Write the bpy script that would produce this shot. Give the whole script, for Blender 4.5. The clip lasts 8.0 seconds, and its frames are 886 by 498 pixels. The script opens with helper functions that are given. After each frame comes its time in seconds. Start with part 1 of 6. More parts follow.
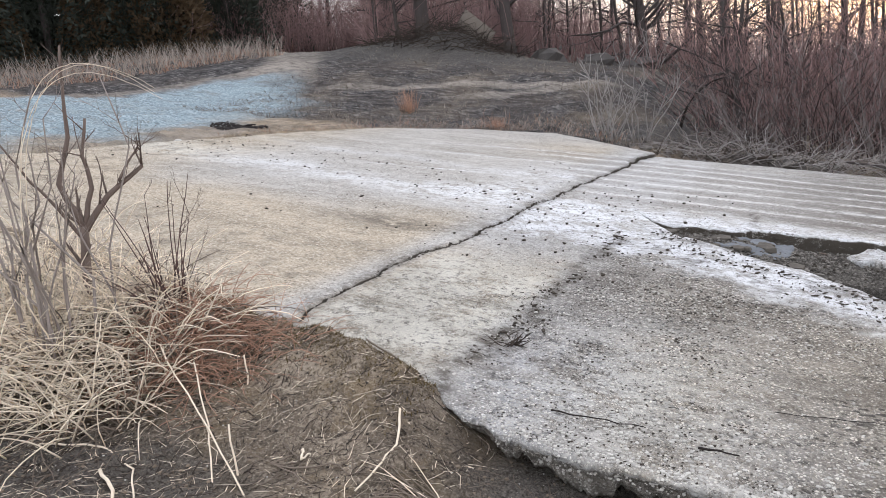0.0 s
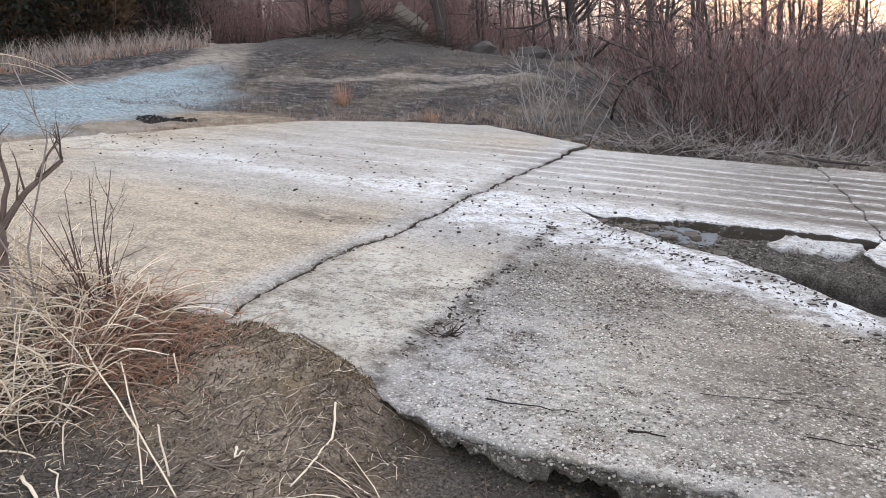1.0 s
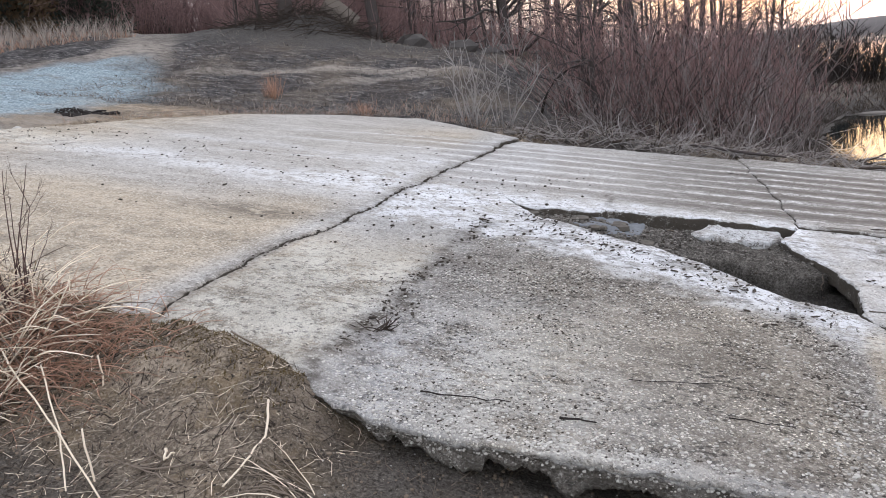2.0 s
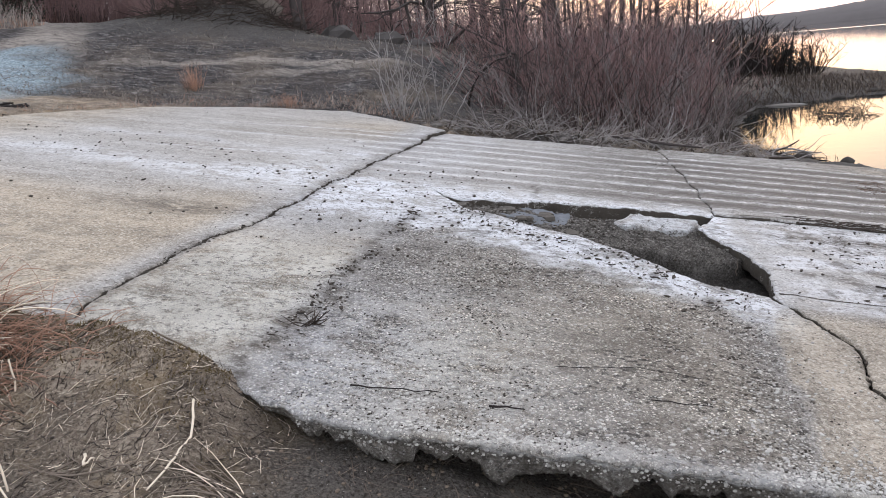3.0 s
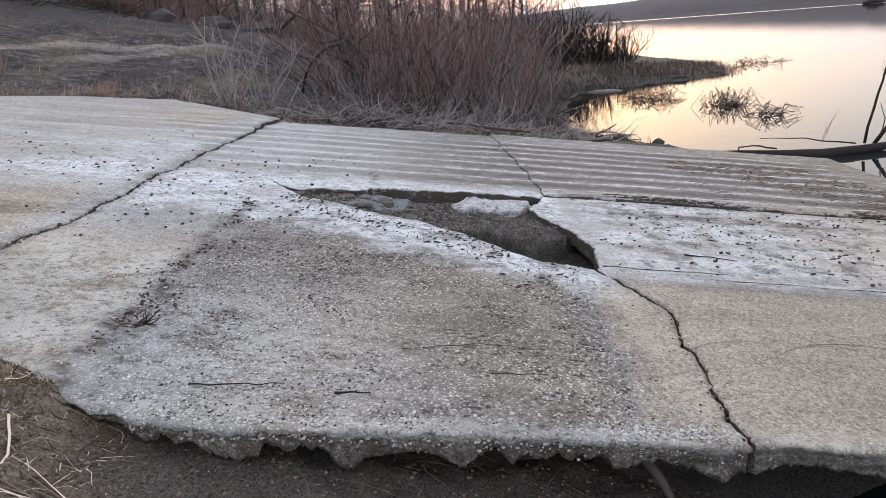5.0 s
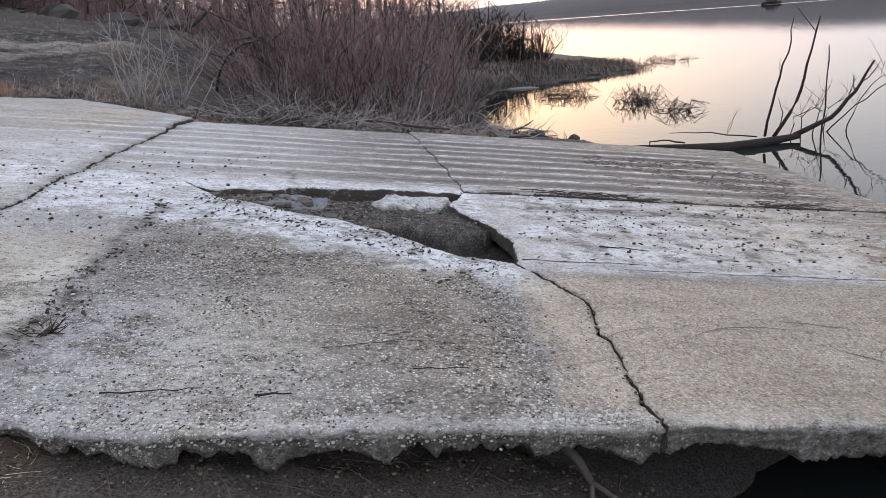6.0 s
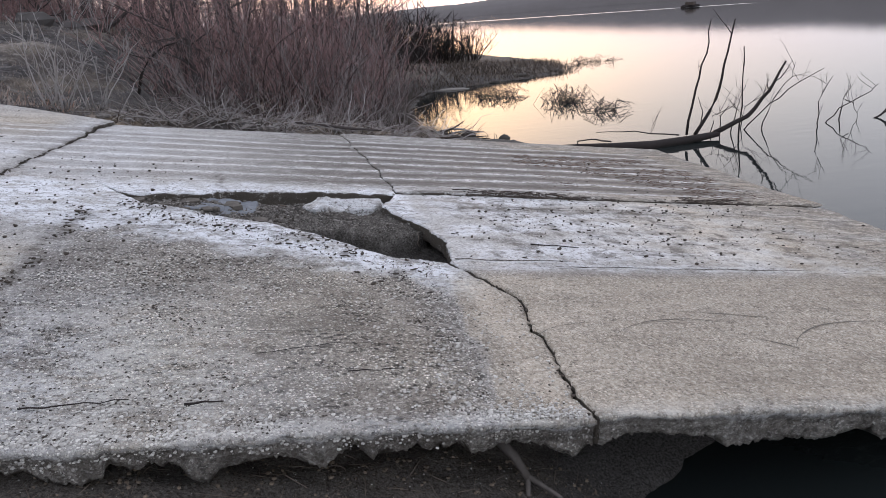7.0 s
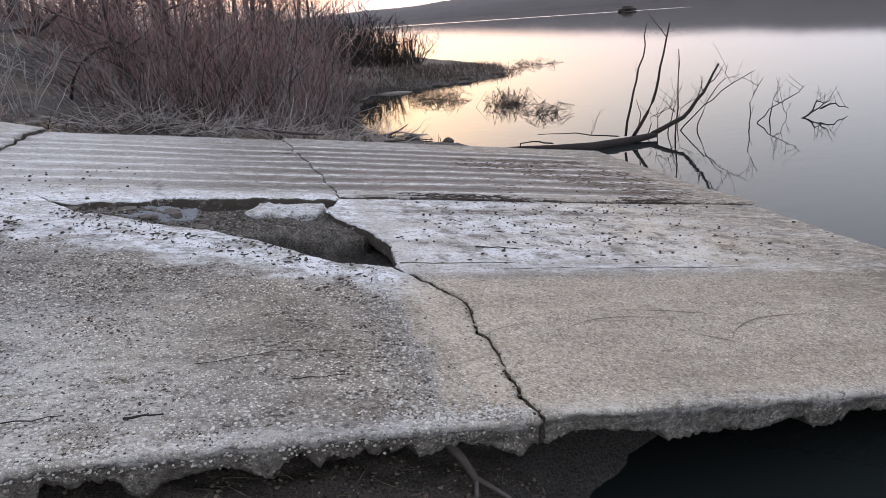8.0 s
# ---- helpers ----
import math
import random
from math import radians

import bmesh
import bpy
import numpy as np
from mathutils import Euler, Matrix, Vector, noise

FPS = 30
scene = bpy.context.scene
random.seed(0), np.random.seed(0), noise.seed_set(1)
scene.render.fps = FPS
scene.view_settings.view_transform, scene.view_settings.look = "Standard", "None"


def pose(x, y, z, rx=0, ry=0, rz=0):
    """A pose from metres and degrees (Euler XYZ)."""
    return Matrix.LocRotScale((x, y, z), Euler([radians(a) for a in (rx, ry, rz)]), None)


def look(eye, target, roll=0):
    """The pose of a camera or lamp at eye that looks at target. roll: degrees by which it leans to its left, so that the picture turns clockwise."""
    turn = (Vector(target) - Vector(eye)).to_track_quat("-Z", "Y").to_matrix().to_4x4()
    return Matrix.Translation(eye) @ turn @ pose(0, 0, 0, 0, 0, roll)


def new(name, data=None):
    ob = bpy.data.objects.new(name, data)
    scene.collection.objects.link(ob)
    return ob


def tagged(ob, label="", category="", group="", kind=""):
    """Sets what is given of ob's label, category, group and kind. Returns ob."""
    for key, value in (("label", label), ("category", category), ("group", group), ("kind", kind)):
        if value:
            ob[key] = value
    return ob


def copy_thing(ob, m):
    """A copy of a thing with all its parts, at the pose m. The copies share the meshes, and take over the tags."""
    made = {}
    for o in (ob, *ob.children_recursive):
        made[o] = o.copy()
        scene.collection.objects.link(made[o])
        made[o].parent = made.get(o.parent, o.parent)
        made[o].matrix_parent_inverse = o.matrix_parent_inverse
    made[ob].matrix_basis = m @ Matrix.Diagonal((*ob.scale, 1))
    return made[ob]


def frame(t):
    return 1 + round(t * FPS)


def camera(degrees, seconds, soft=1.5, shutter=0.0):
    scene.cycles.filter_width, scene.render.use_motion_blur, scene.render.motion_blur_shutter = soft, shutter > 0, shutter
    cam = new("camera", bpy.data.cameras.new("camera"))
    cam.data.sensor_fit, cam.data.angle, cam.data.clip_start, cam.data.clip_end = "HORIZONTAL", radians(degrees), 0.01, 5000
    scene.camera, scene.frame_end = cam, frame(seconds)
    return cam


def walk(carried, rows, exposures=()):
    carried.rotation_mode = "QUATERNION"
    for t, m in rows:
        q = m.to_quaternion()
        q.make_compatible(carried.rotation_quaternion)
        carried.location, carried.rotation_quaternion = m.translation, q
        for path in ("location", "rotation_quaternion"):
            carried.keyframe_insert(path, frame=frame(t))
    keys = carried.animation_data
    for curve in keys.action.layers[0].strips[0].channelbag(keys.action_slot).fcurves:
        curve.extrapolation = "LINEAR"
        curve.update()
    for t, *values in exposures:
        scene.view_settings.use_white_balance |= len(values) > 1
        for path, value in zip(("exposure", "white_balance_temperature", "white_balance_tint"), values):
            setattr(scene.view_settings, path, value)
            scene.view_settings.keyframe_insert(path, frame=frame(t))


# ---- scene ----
cam = camera(61.9, 8.0, soft=0.7)
walk(cam, [
    (0.0, pose(0.000, 0.000, 2.598, 78.59, 6.13, 27.50)),
    (0.5, pose(0.009, 0.003, 2.595, 78.05, 6.11, 25.02)),
    (1.0, pose(0.023, -0.000, 2.593, 77.53, 6.05, 22.56)),
    (1.5, pose(0.031, 0.001, 2.592, 77.02, 5.92, 20.07)),
    (3.0, pose(0.049, 0.002, 2.587, 75.39, 5.48, 11.94)),
    (3.5, pose(0.051, 0.006, 2.582, 74.83, 5.32, 8.97)),
    (4.0, pose(0.054, 0.006, 2.579, 74.29, 5.19, 5.88)),
    (4.5, pose(0.062, -0.003, 2.578, 73.78, 5.02, 2.71)),
    (6.0, pose(0.096, -0.029, 2.567, 72.71, 4.62, -6.58)),
    (6.5, pose(0.101, -0.031, 2.563, 72.52, 4.49, -9.33)),
    (7.0, pose(0.107, -0.038, 2.564, 72.39, 4.38, -11.82)),
    (7.5, pose(0.112, -0.044, 2.567, 72.32, 4.35, -14.09)),
    (8.0, pose(0.123, -0.043, 2.566, 72.31, 4.28, -16.11)),
], exposures=[(0.0, 1.10, 5900, 12), (3.0, 0.90, 5790, 13), (3.5, 0.86, 5780, 13), (4.5, 0.78, 5720, 13), (6.0, 0.68, 5610, 14), (8.0, 0.65, 5610, 15)])

# ---- light: a low sun behind the bare woods, and the evening sky ----
SUN_AZ, SUN_EL = 7.6, 3.0            # degrees clockwise from +y, and up
world = bpy.data.worlds.new("evening_sky")
scene.world = world
world.use_nodes = True
wt = world.node_tree
wt.nodes.clear()
sky = wt.nodes.new("ShaderNodeTexSky")
sky.sky_type = "NISHITA"
sky.sun_disc = False
sky.sun_elevation = radians(SUN_EL)
sky.sun_rotation = radians(SUN_AZ)
sky.air_density, sky.dust_density, sky.ozone_density = 1.0, 4.0, 2.0
bg = wt.nodes.new("ShaderNodeBackground")
bg.inputs["Strength"].default_value = 1.0
wo = wt.nodes.new("ShaderNodeOutputWorld")
veil = wt.nodes.new("ShaderNodeVectorMath")          # even pale fill added to the clear sky for more ambient light
veil.operation = "MULTIPLY_ADD"
veil.inputs[1].default_value = (0.078, 0.072, 0.042)
veil.inputs[2].default_value = (0.60, 0.572, 0.568)
wt.links.new(sky.outputs[0], veil.inputs[0])
wt.links.new(veil.outputs[0], bg.inputs[0])
wt.links.new(bg.outputs[0], wo.inputs[0])
sun = new("sun", bpy.data.lights.new("sun", "SUN"))
sun.data.energy, sun.data.angle, sun.data.color = 0.7, radians(0.6), (1.0, 0.62, 0.32)
az, el = radians(SUN_AZ), radians(SUN_EL)
to_sun = Vector((math.sin(az) * math.cos(el), math.cos(az) * math.cos(el), math.sin(el)))
sun.matrix_world = look(to_sun * 60, (0, 0, 0))


# ---- materials ----
class Nodes:
    """A short hand for node trees."""

    def __init__(self, name, rough=0.8, spec=0.3):
        self.m = bpy.data.materials.new(name)
        self.m.use_nodes = True
        self.t = self.m.node_tree
        self.b = self.t.nodes["Principled BSDF"]
        self.b.inputs["Roughness"].default_value = rough
        self.b.inputs["Specular IOR Level"].default_value = spec
        self.co = self.t.nodes.new("ShaderNodeTexCoord").outputs["Object"]

    def put(self, sock, v):
        if isinstance(v, bpy.types.NodeSocket):
            self.t.links.new(v, sock)
        elif isinstance(v, (tuple, list)) and len(v) == 3 and sock.type == "RGBA":
            sock.default_value = (*v, 1)
        else:
            sock.default_value = v

    def scaled(self, sx, sy, sz):
        n = self.t.nodes.new("ShaderNodeMapping")
        n.inputs["Scale"].default_value = (sx, sy, sz)
        self.put(n.inputs["Vector"], self.co)
        return n.outputs[0]

    def noise(self, scale, detail=4, rough=0.6, vec=None, warp=0.0):
        n = self.t.nodes.new("ShaderNodeTexNoise")
        self.put(n.inputs["Vector"], vec or self.co)
        n.inputs["Scale"].default_value, n.inputs["Detail"].default_value, n.inputs["Roughness"].default_value = scale, detail, rough
        n.inputs["Distortion"].default_value = warp
        return n.outputs["Fac"]

    def cells(self, scale, feature="F1", out="Distance", rand=1.0, vec=None):
        n = self.t.nodes.new("ShaderNodeTexVoronoi")
        n.feature = feature
        self.put(n.inputs["Vector"], vec or self.co)
        n.inputs["Scale"].default_value, n.inputs["Randomness"].default_value = scale, rand
        return n.outputs[out]

    def grade(self, fac, *stops):
        n = self.t.nodes.new("ShaderNodeValToRGB")
        self.put(n.inputs[0], fac)
        e = n.color_ramp.elements
        while len(e) < len(stops):
            e.new(0.5)
        for el, (p, c) in zip(e, stops):
            el.position = p
            el.color = (c, c, c, 1) if isinstance(c, (int, float)) else (*c, 1)
        return n.outputs[0]

    def mix(self, fac, a, b, mode="MIX"):
        n = self.t.nodes.new("ShaderNodeMix")
        n.data_type, n.blend_type = "RGBA", mode
        self.put(n.inputs[0], fac), self.put(n.inputs[6], a), self.put(n.inputs[7], b)
        return n.outputs[2]

    def math(self, op, a, b=0.0):
        n = self.t.nodes.new("ShaderNodeMath")
        n.operation, n.use_clamp = ("ADD" if op == "SUM" else op), op in ("ADD", "SUBTRACT")
        self.put(n.inputs[0], a), self.put(n.inputs[1], b)
        return n.outputs[0]

    def attr(self, name):
        n = self.t.nodes.new("ShaderNodeAttribute")
        n.attribute_name = name
        return n.outputs["Fac"]

    def piece(self):
        return self.t.nodes.new("ShaderNodeObjectInfo").outputs["Random"]

    def island(self):
        return self.t.nodes.new("ShaderNodeNewGeometry").outputs["Random Per Island"]

    def done(self, color=None, height=None, strength=0.5, dist=0.01, rough=None):
        if color is not None:
            self.put(self.b.inputs["Base Color"], color)
        if rough is not None:
            self.put(self.b.inputs["Roughness"], rough)
        if height is not None:
            n = self.t.nodes.new("ShaderNodeBump")
            n.inputs["Strength"].default_value, n.inputs["Distance"].default_value = strength, dist
            self.put(n.inputs["Height"], height)
            self.t.links.new(n.outputs[0], self.b.inputs["Normal"])
        return self.m


def concrete_material():
    n = Nodes("weathered_concrete", 0.85, 0.3)
    big = n.noise(0.9, 5, 0.6, warp=0.4)
    along = n.noise(1.0, 7, 0.7, n.scaled(0.5, 3.4, 1))
    mid = n.noise(7, 7, 0.72)
    fine = n.mix(0.24, n.noise(44, 6, 0.85, warp=0.6), n.cells(70, out="Color"))
    grit = n.cells(85, out="Color")
    fleck = n.noise(15, 7, 0.78, n.scaled(0.8, 1.3, 1), 0.5)
    where = n.grade(n.noise(1.1, 6, 0.7, n.scaled(0.6, 1.5, 1)), (0.38, 0.25), (0.62, 1.0))
    base = n.grade(big, (0.25, (0.41, 0.395, 0.37)), (0.5, (0.51, 0.495, 0.47)), (0.75, (0.60, 0.59, 0.565)))
    base = n.mix(n.attr("tan"), base, (0.54, 0.475, 0.40))
    base = n.mix(n.math("MULTIPLY", n.grade(along, (0.42, 0.0), (0.62, 1.0)), 0.5), base, (0.25, 0.215, 0.175))
    base = n.mix(n.grade(mid, (0.30, 0.55), (0.52, 0.0)), base, (0.19, 0.17, 0.145))
    base = n.mix(n.grade(fine, (0.36, 0.85), (0.46, 0.0)), base, (0.12, 0.107, 0.09))
    base = n.mix(n.grade(fine, (0.54, 0.0), (0.62, 0.8)), base, (0.74, 0.72, 0.675))
    base = n.mix(n.grade(grit, (0.0, 0.6), (0.12, 0.0)), base, (0.10, 0.09, 0.078))
    base = n.mix(n.grade(grit, (0.86, 0.0), (0.93, 0.7)), base, (0.82, 0.80, 0.76))
    base = n.mix(n.math("MULTIPLY", where, n.grade(fleck, (0.37, 0.8), (0.43, 0.0))), base, (0.13, 0.115, 0.097))
    base = n.mix(n.math("MULTIPLY", where, n.grade(fleck, (0.58, 0.0), (0.64, 0.65))), base, (0.76, 0.745, 0.71))
    # bare aggregate: pale and dark pebbles in a darker paste
    cell, tone = n.cells(52), n.cells(52, out="Color")
    cell2, tone2 = n.cells(115), n.cells(115, out="Color")
    peb = n.grade(tone, (0.0, (0.05, 0.044, 0.037)), (0.3, (0.25, 0.22, 0.18)), (0.52, (0.44, 0.40, 0.34)), (0.62, (0.92, 0.90, 0.85)))
    peb2 = n.grade(tone2, (0.0, (0.06, 0.053, 0.045)), (0.4, (0.30, 0.27, 0.225)), (0.7, (0.80, 0.77, 0.71)))
    inside = n.grade(cell, (0.33, 1.0), (0.40, 0.0))
    inside2 = n.grade(cell2, (0.33, 1.0), (0.43, 0.0))
    paste = n.mix(n.grade(fine, (0.35, 0.0), (0.65, 1.0)), (0.09, 0.082, 0.072), (0.42, 0.395, 0.36))
    gravel = n.mix(inside, n.mix(inside2, paste, peb2), peb)
    patch = n.grade(n.noise(2.4, 6, 0.75), (0.36, 0.5), (0.50, 1.0))
    amount = n.math("MULTIPLY", n.attr("agg"), patch)
    gravel = n.mix(n.grade(n.noise(1.5, 7, 0.75, n.scaled(0.7, 1.8, 1)), (0.42, 0.5), (0.56, 0.0)), gravel, (0.12, 0.104, 0.090))
    pits = n.math("MULTIPLY", n.grade(n.noise(30, 4, 0.7), (0.43, 1.0), (0.47, 0.0)), n.grade(n.noise(1.9, 6, 0.75, n.scaled(0.7, 1.8, 1)), (0.46, 0.0), (0.53, 1.0)))
    gravel = n.mix(pits, gravel, (0.03, 0.026, 0.022))
    base = n.mix(amount, base, gravel)
    base = n.mix(n.attr("tan"), base, (1.0, 0.955, 0.855), "MULTIPLY")
    # groove lines across the ramp, in colour only: broken pale lines, darker bands between
    sep = n.t.nodes.new("ShaderNodeSeparateXYZ")
    n.put(sep.inputs[0], n.co)
    slow = n.math("SUM", n.math("MULTIPLY", n.noise(1.1, 7, 0.7, n.scaled(0.4, 1, 1)), 2.6), n.math("MULTIPLY", n.noise(11, 6, 0.8, n.scaled(0.5, 1.2, 1)), 2.0))
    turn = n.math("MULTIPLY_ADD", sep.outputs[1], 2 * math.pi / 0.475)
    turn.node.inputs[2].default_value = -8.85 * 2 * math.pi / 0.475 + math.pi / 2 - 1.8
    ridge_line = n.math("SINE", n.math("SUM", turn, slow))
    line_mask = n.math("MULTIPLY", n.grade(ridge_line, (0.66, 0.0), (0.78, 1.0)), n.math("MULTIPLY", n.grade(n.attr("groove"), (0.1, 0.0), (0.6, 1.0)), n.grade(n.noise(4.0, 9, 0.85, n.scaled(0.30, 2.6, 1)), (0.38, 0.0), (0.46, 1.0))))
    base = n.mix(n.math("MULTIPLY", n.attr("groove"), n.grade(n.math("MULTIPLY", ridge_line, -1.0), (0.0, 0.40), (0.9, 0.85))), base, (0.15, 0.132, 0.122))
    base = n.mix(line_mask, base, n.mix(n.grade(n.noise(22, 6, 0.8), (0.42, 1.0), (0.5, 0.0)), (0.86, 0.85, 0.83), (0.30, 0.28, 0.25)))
    # pale lime bloom and dark silt; the slabs' sides carry painted shade in the same mask
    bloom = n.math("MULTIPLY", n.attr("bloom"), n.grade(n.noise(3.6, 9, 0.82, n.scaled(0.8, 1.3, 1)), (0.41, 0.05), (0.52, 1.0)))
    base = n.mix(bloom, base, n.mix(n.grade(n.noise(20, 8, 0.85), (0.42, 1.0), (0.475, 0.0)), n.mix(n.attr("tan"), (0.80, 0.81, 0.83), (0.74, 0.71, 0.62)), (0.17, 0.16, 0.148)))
    silt_shade = n.math("MULTIPLY", n.attr("silt_shade"), n.grade(n.noise(6.0, 9, 0.85, n.scaled(0.7, 1.6, 1), 0.6), (0.42, 0.05), (0.54, 1.0)))
    base = n.mix(silt_shade, base, n.mix(fine, (0.05, 0.043, 0.035), (0.13, 0.112, 0.09)))
    h = n.math("ADD", n.math("MULTIPLY", fine, 0.35), n.math("MULTIPLY", n.math("MULTIPLY", n.math("MAXIMUM", inside, n.math("MULTIPLY", inside2, 0.5)), amount), 0.65))
    return n.done(base, h, 1.0, 0.016, n.grade(mid, (0.3, 0.7), (0.7, 0.92)))


def ground_material():
    n = Nodes("soil_and_gravel", 0.92, 0.15)
    big, mid, fine = n.noise(0.45, 6, 0.7, warp=0.5), n.noise(3.0, 8, 0.78, warp=0.3), n.noise(70, 7, 0.85)
    soil = n.grade(mid, (0.34, (0.10, 0.083, 0.065)), (0.49, (0.25, 0.203, 0.153)), (0.62, (0.50, 0.415, 0.32)))
    soil = n.mix(n.grade(fine, (0.40, 0.75), (0.48, 0.0)), soil, (0.055, 0.044, 0.034))
    soil = n.mix(n.grade(fine, (0.53, 0.0), (0.58, 0.9)), soil, (0.50, 0.43, 0.34))
    soil = n.mix(n.grade(n.noise(2.2, 7, 0.75), (0.48, 0.0), (0.60, 0.4)), soil, (0.31, 0.225, 0.12))
    soil = n.mix(n.grade(n.noise(1.3, 7, 0.75), (0.36, 0.35), (0.46, 0.0)), soil, (0.08, 0.065, 0.052))
    flat = n.noise(5, 10, 0.85, n.scaled(0.6, 1.7, 1), 0.4)
    straw = n.grade(flat, (0.40, (0.019, 0.0185, 0.019)), (0.48, (0.056, 0.053, 0.053)), (0.54, (0.112, 0.105, 0.103)), (0.62, (0.34, 0.318, 0.30)))
    straw = n.mix(n.grade(big, (0.38, 0.6), (0.56, 0.0)), straw, n.mix(n.noise(16, 7, 0.8), (0.03, 0.026, 0.024), (0.14, 0.115, 0.098)))
    c = n.mix(n.attr("straw"), soil, straw)
    stones = n.grade(n.cells(30, out="Color"), (0.0, (0.13, 0.165, 0.185)), (0.5, (0.30, 0.375, 0.41)), (1.0, (0.52, 0.61, 0.66)))
    stones = n.mix(n.grade(n.noise(1.4, 8, 0.8, n.scaled(0.4, 1.6, 1)), (0.50, 0.0), (0.66, 0.6)), stones, (0.20, 0.195, 0.17))
    gm = n.math("MULTIPLY", n.attr("gravel"), n.grade(n.noise(1.6, 7, 0.8), (0.32, 0.4), (0.44, 1.0)))
    c = n.mix(gm, c, stones)
    c = n.mix(n.math("MULTIPLY", n.attr("track"), n.grade(flat, (0.38, 0.3), (0.55, 1.0))), c, n.mix(mid, (0.23, 0.20, 0.17), (0.50, 0.45, 0.39)))
    c = n.mix(n.attr("burnt"), c, n.mix(fine, (0.012, 0.012, 0.013), (0.05, 0.048, 0.05)))
    # one mask for wet soil and for other darkened ground
    wet_shade = n.attr("wet_shade")
    c = n.mix(wet_shade, c, n.mix(n.grade(fine, (0.4, 0.0), (0.65, 1.0)), (0.024, 0.022, 0.021), (0.21, 0.195, 0.178)))
    h = n.math("ADD", n.math("MULTIPLY", mid, 0.55), n.math("MULTIPLY", fine, 0.45))
    rough = n.math("SUBTRACT", 0.95, n.math("MULTIPLY", wet_shade, 0.15))
    return n.done(c, h, 1.0, 0.03, rough)


def water_material():
    n = Nodes("still_lake_water", 0.03, 0.5)
    n.b.inputs["IOR"].default_value = 1.333
    n.put(n.b.inputs["Base Color"], n.mix(n.noise(0.2, 3), (0.012, 0.016, 0.017), (0.022, 0.026, 0.024)))
    rip = n.math("ADD", n.math("MULTIPLY", n.noise(2.2, 3, 0.5, n.scaled(0.7, 1.6, 1)), 0.6), n.math("MULTIPLY", n.noise(0.35, 3, 0.5, n.scaled(0.6, 1.8, 1)), 0.5))
    return n.done(None, rip, 0.06, 0.05)


def plain_grain(name, lo, hi, scale=8, stretch=(1, 1, 1), rough=0.85, bump=0.4, vary=0.3, by_island=True):
    n = Nodes(name, rough, 0.25)
    f = n.noise(scale, 6, 0.7, n.scaled(*stretch))
    c = n.mix(f, lo, hi)
    pick = n.island() if by_island else n.piece()
    c = n.mix(n.math("MULTIPLY", pick, vary), c, tuple(v * 1.7 for v in hi))
    return n.done(c, f, bump, 0.01)


def bed_material():
    n = Nodes("crumbled_bed", 0.92, 0.2)
    mid, fine = n.noise(6, 8, 0.8), n.noise(60, 7, 0.85)
    c = n.grade(mid, (0.34, (0.055, 0.049, 0.043)), (0.5, (0.13, 0.118, 0.102)), (0.64, (0.24, 0.222, 0.198)))
    c = n.mix(n.grade(fine, (0.42, 0.85), (0.50, 0.0)), c, (0.02, 0.018, 0.016))
    c = n.mix(n.grade(fine, (0.54, 0.0), (0.60, 0.8)), c, (0.34, 0.32, 0.29))
    # shade in the hole is mixed into the bed's colour
    c = n.mix(n.math("MULTIPLY", n.attr("wet_shade"), 0.75), c, (0.022, 0.020, 0.018))
    return n.done(c, n.math("ADD", n.math("MULTIPLY", mid, 0.4), n.math("MULTIPLY", fine, 0.6)), 1.0, 0.03)


M_CONC = concrete_material()
M_BED = bed_material()
M_GROUND = ground_material()
M_WATER = water_material()
M_BARK = plain_grain("grey_brown_bark", (0.028, 0.024, 0.024), (0.105, 0.088, 0.082), 9, (2, 2, 0.35), vary=0.15)
M_TWIG = plain_grain("dull_red_twigs", (0.115, 0.072, 0.069), (0.29, 0.188, 0.176), 6, vary=0.6)
M_STEM = plain_grain("dark_shrub_stems", (0.028, 0.022, 0.022), (0.105, 0.080, 0.076), 7, vary=0.7)
M_PALE_TWIG = plain_grain("pale_grey_twigs", (0.19, 0.175, 0.17), (0.40, 0.37, 0.35), 12, vary=0.3)
M_GREY_STEM = plain_grain("grey_shrub_stems", (0.085, 0.072, 0.07), (0.27, 0.235, 0.222), 8, vary=0.6)
M_WEED = plain_grain("bleached_weed_stalks", (0.085, 0.070, 0.064), (0.34, 0.295, 0.265), 9, vary=0.5)
M_DARK_TWIG = plain_grain("dark_wet_wood", (0.012, 0.010, 0.010), (0.045, 0.037, 0.033), 9, vary=0.1)
M_SAPLING = plain_grain("brown_sapling_bark", (0.085, 0.062, 0.052), (0.22, 0.17, 0.145), 22, (1, 1, 0.4), vary=0.2)
M_STRAW = plain_grain("dry_straw", (0.30, 0.235, 0.175), (0.82, 0.72, 0.575), 7, vary=0.6)
M_OLD_STRAW = plain_grain("grey_matted_straw", (0.055, 0.044, 0.036), (0.24, 0.195, 0.155), 9, vary=0.4)
M_RED_STRAW = plain_grain("rusty_dry_grass", (0.24, 0.135, 0.09), (0.50, 0.31, 0.22), 9, vary=0.3)
M_CEDAR = plain_grain("dark_cedar_leaf", (0.022, 0.028, 0.024), (0.070, 0.078, 0.062), 5, vary=0.35, rough=0.9)
M_RUST_CEDAR = plain_grain("rusty_cedar_leaf", (0.050, 0.038, 0.024), (0.17, 0.115, 0.068), 5, vary=0.35, rough=0.9)
M_STONE = plain_grain("grey_field_stone", (0.09, 0.082, 0.074), (0.24, 0.22, 0.20), 6, vary=0.3, by_island=False)
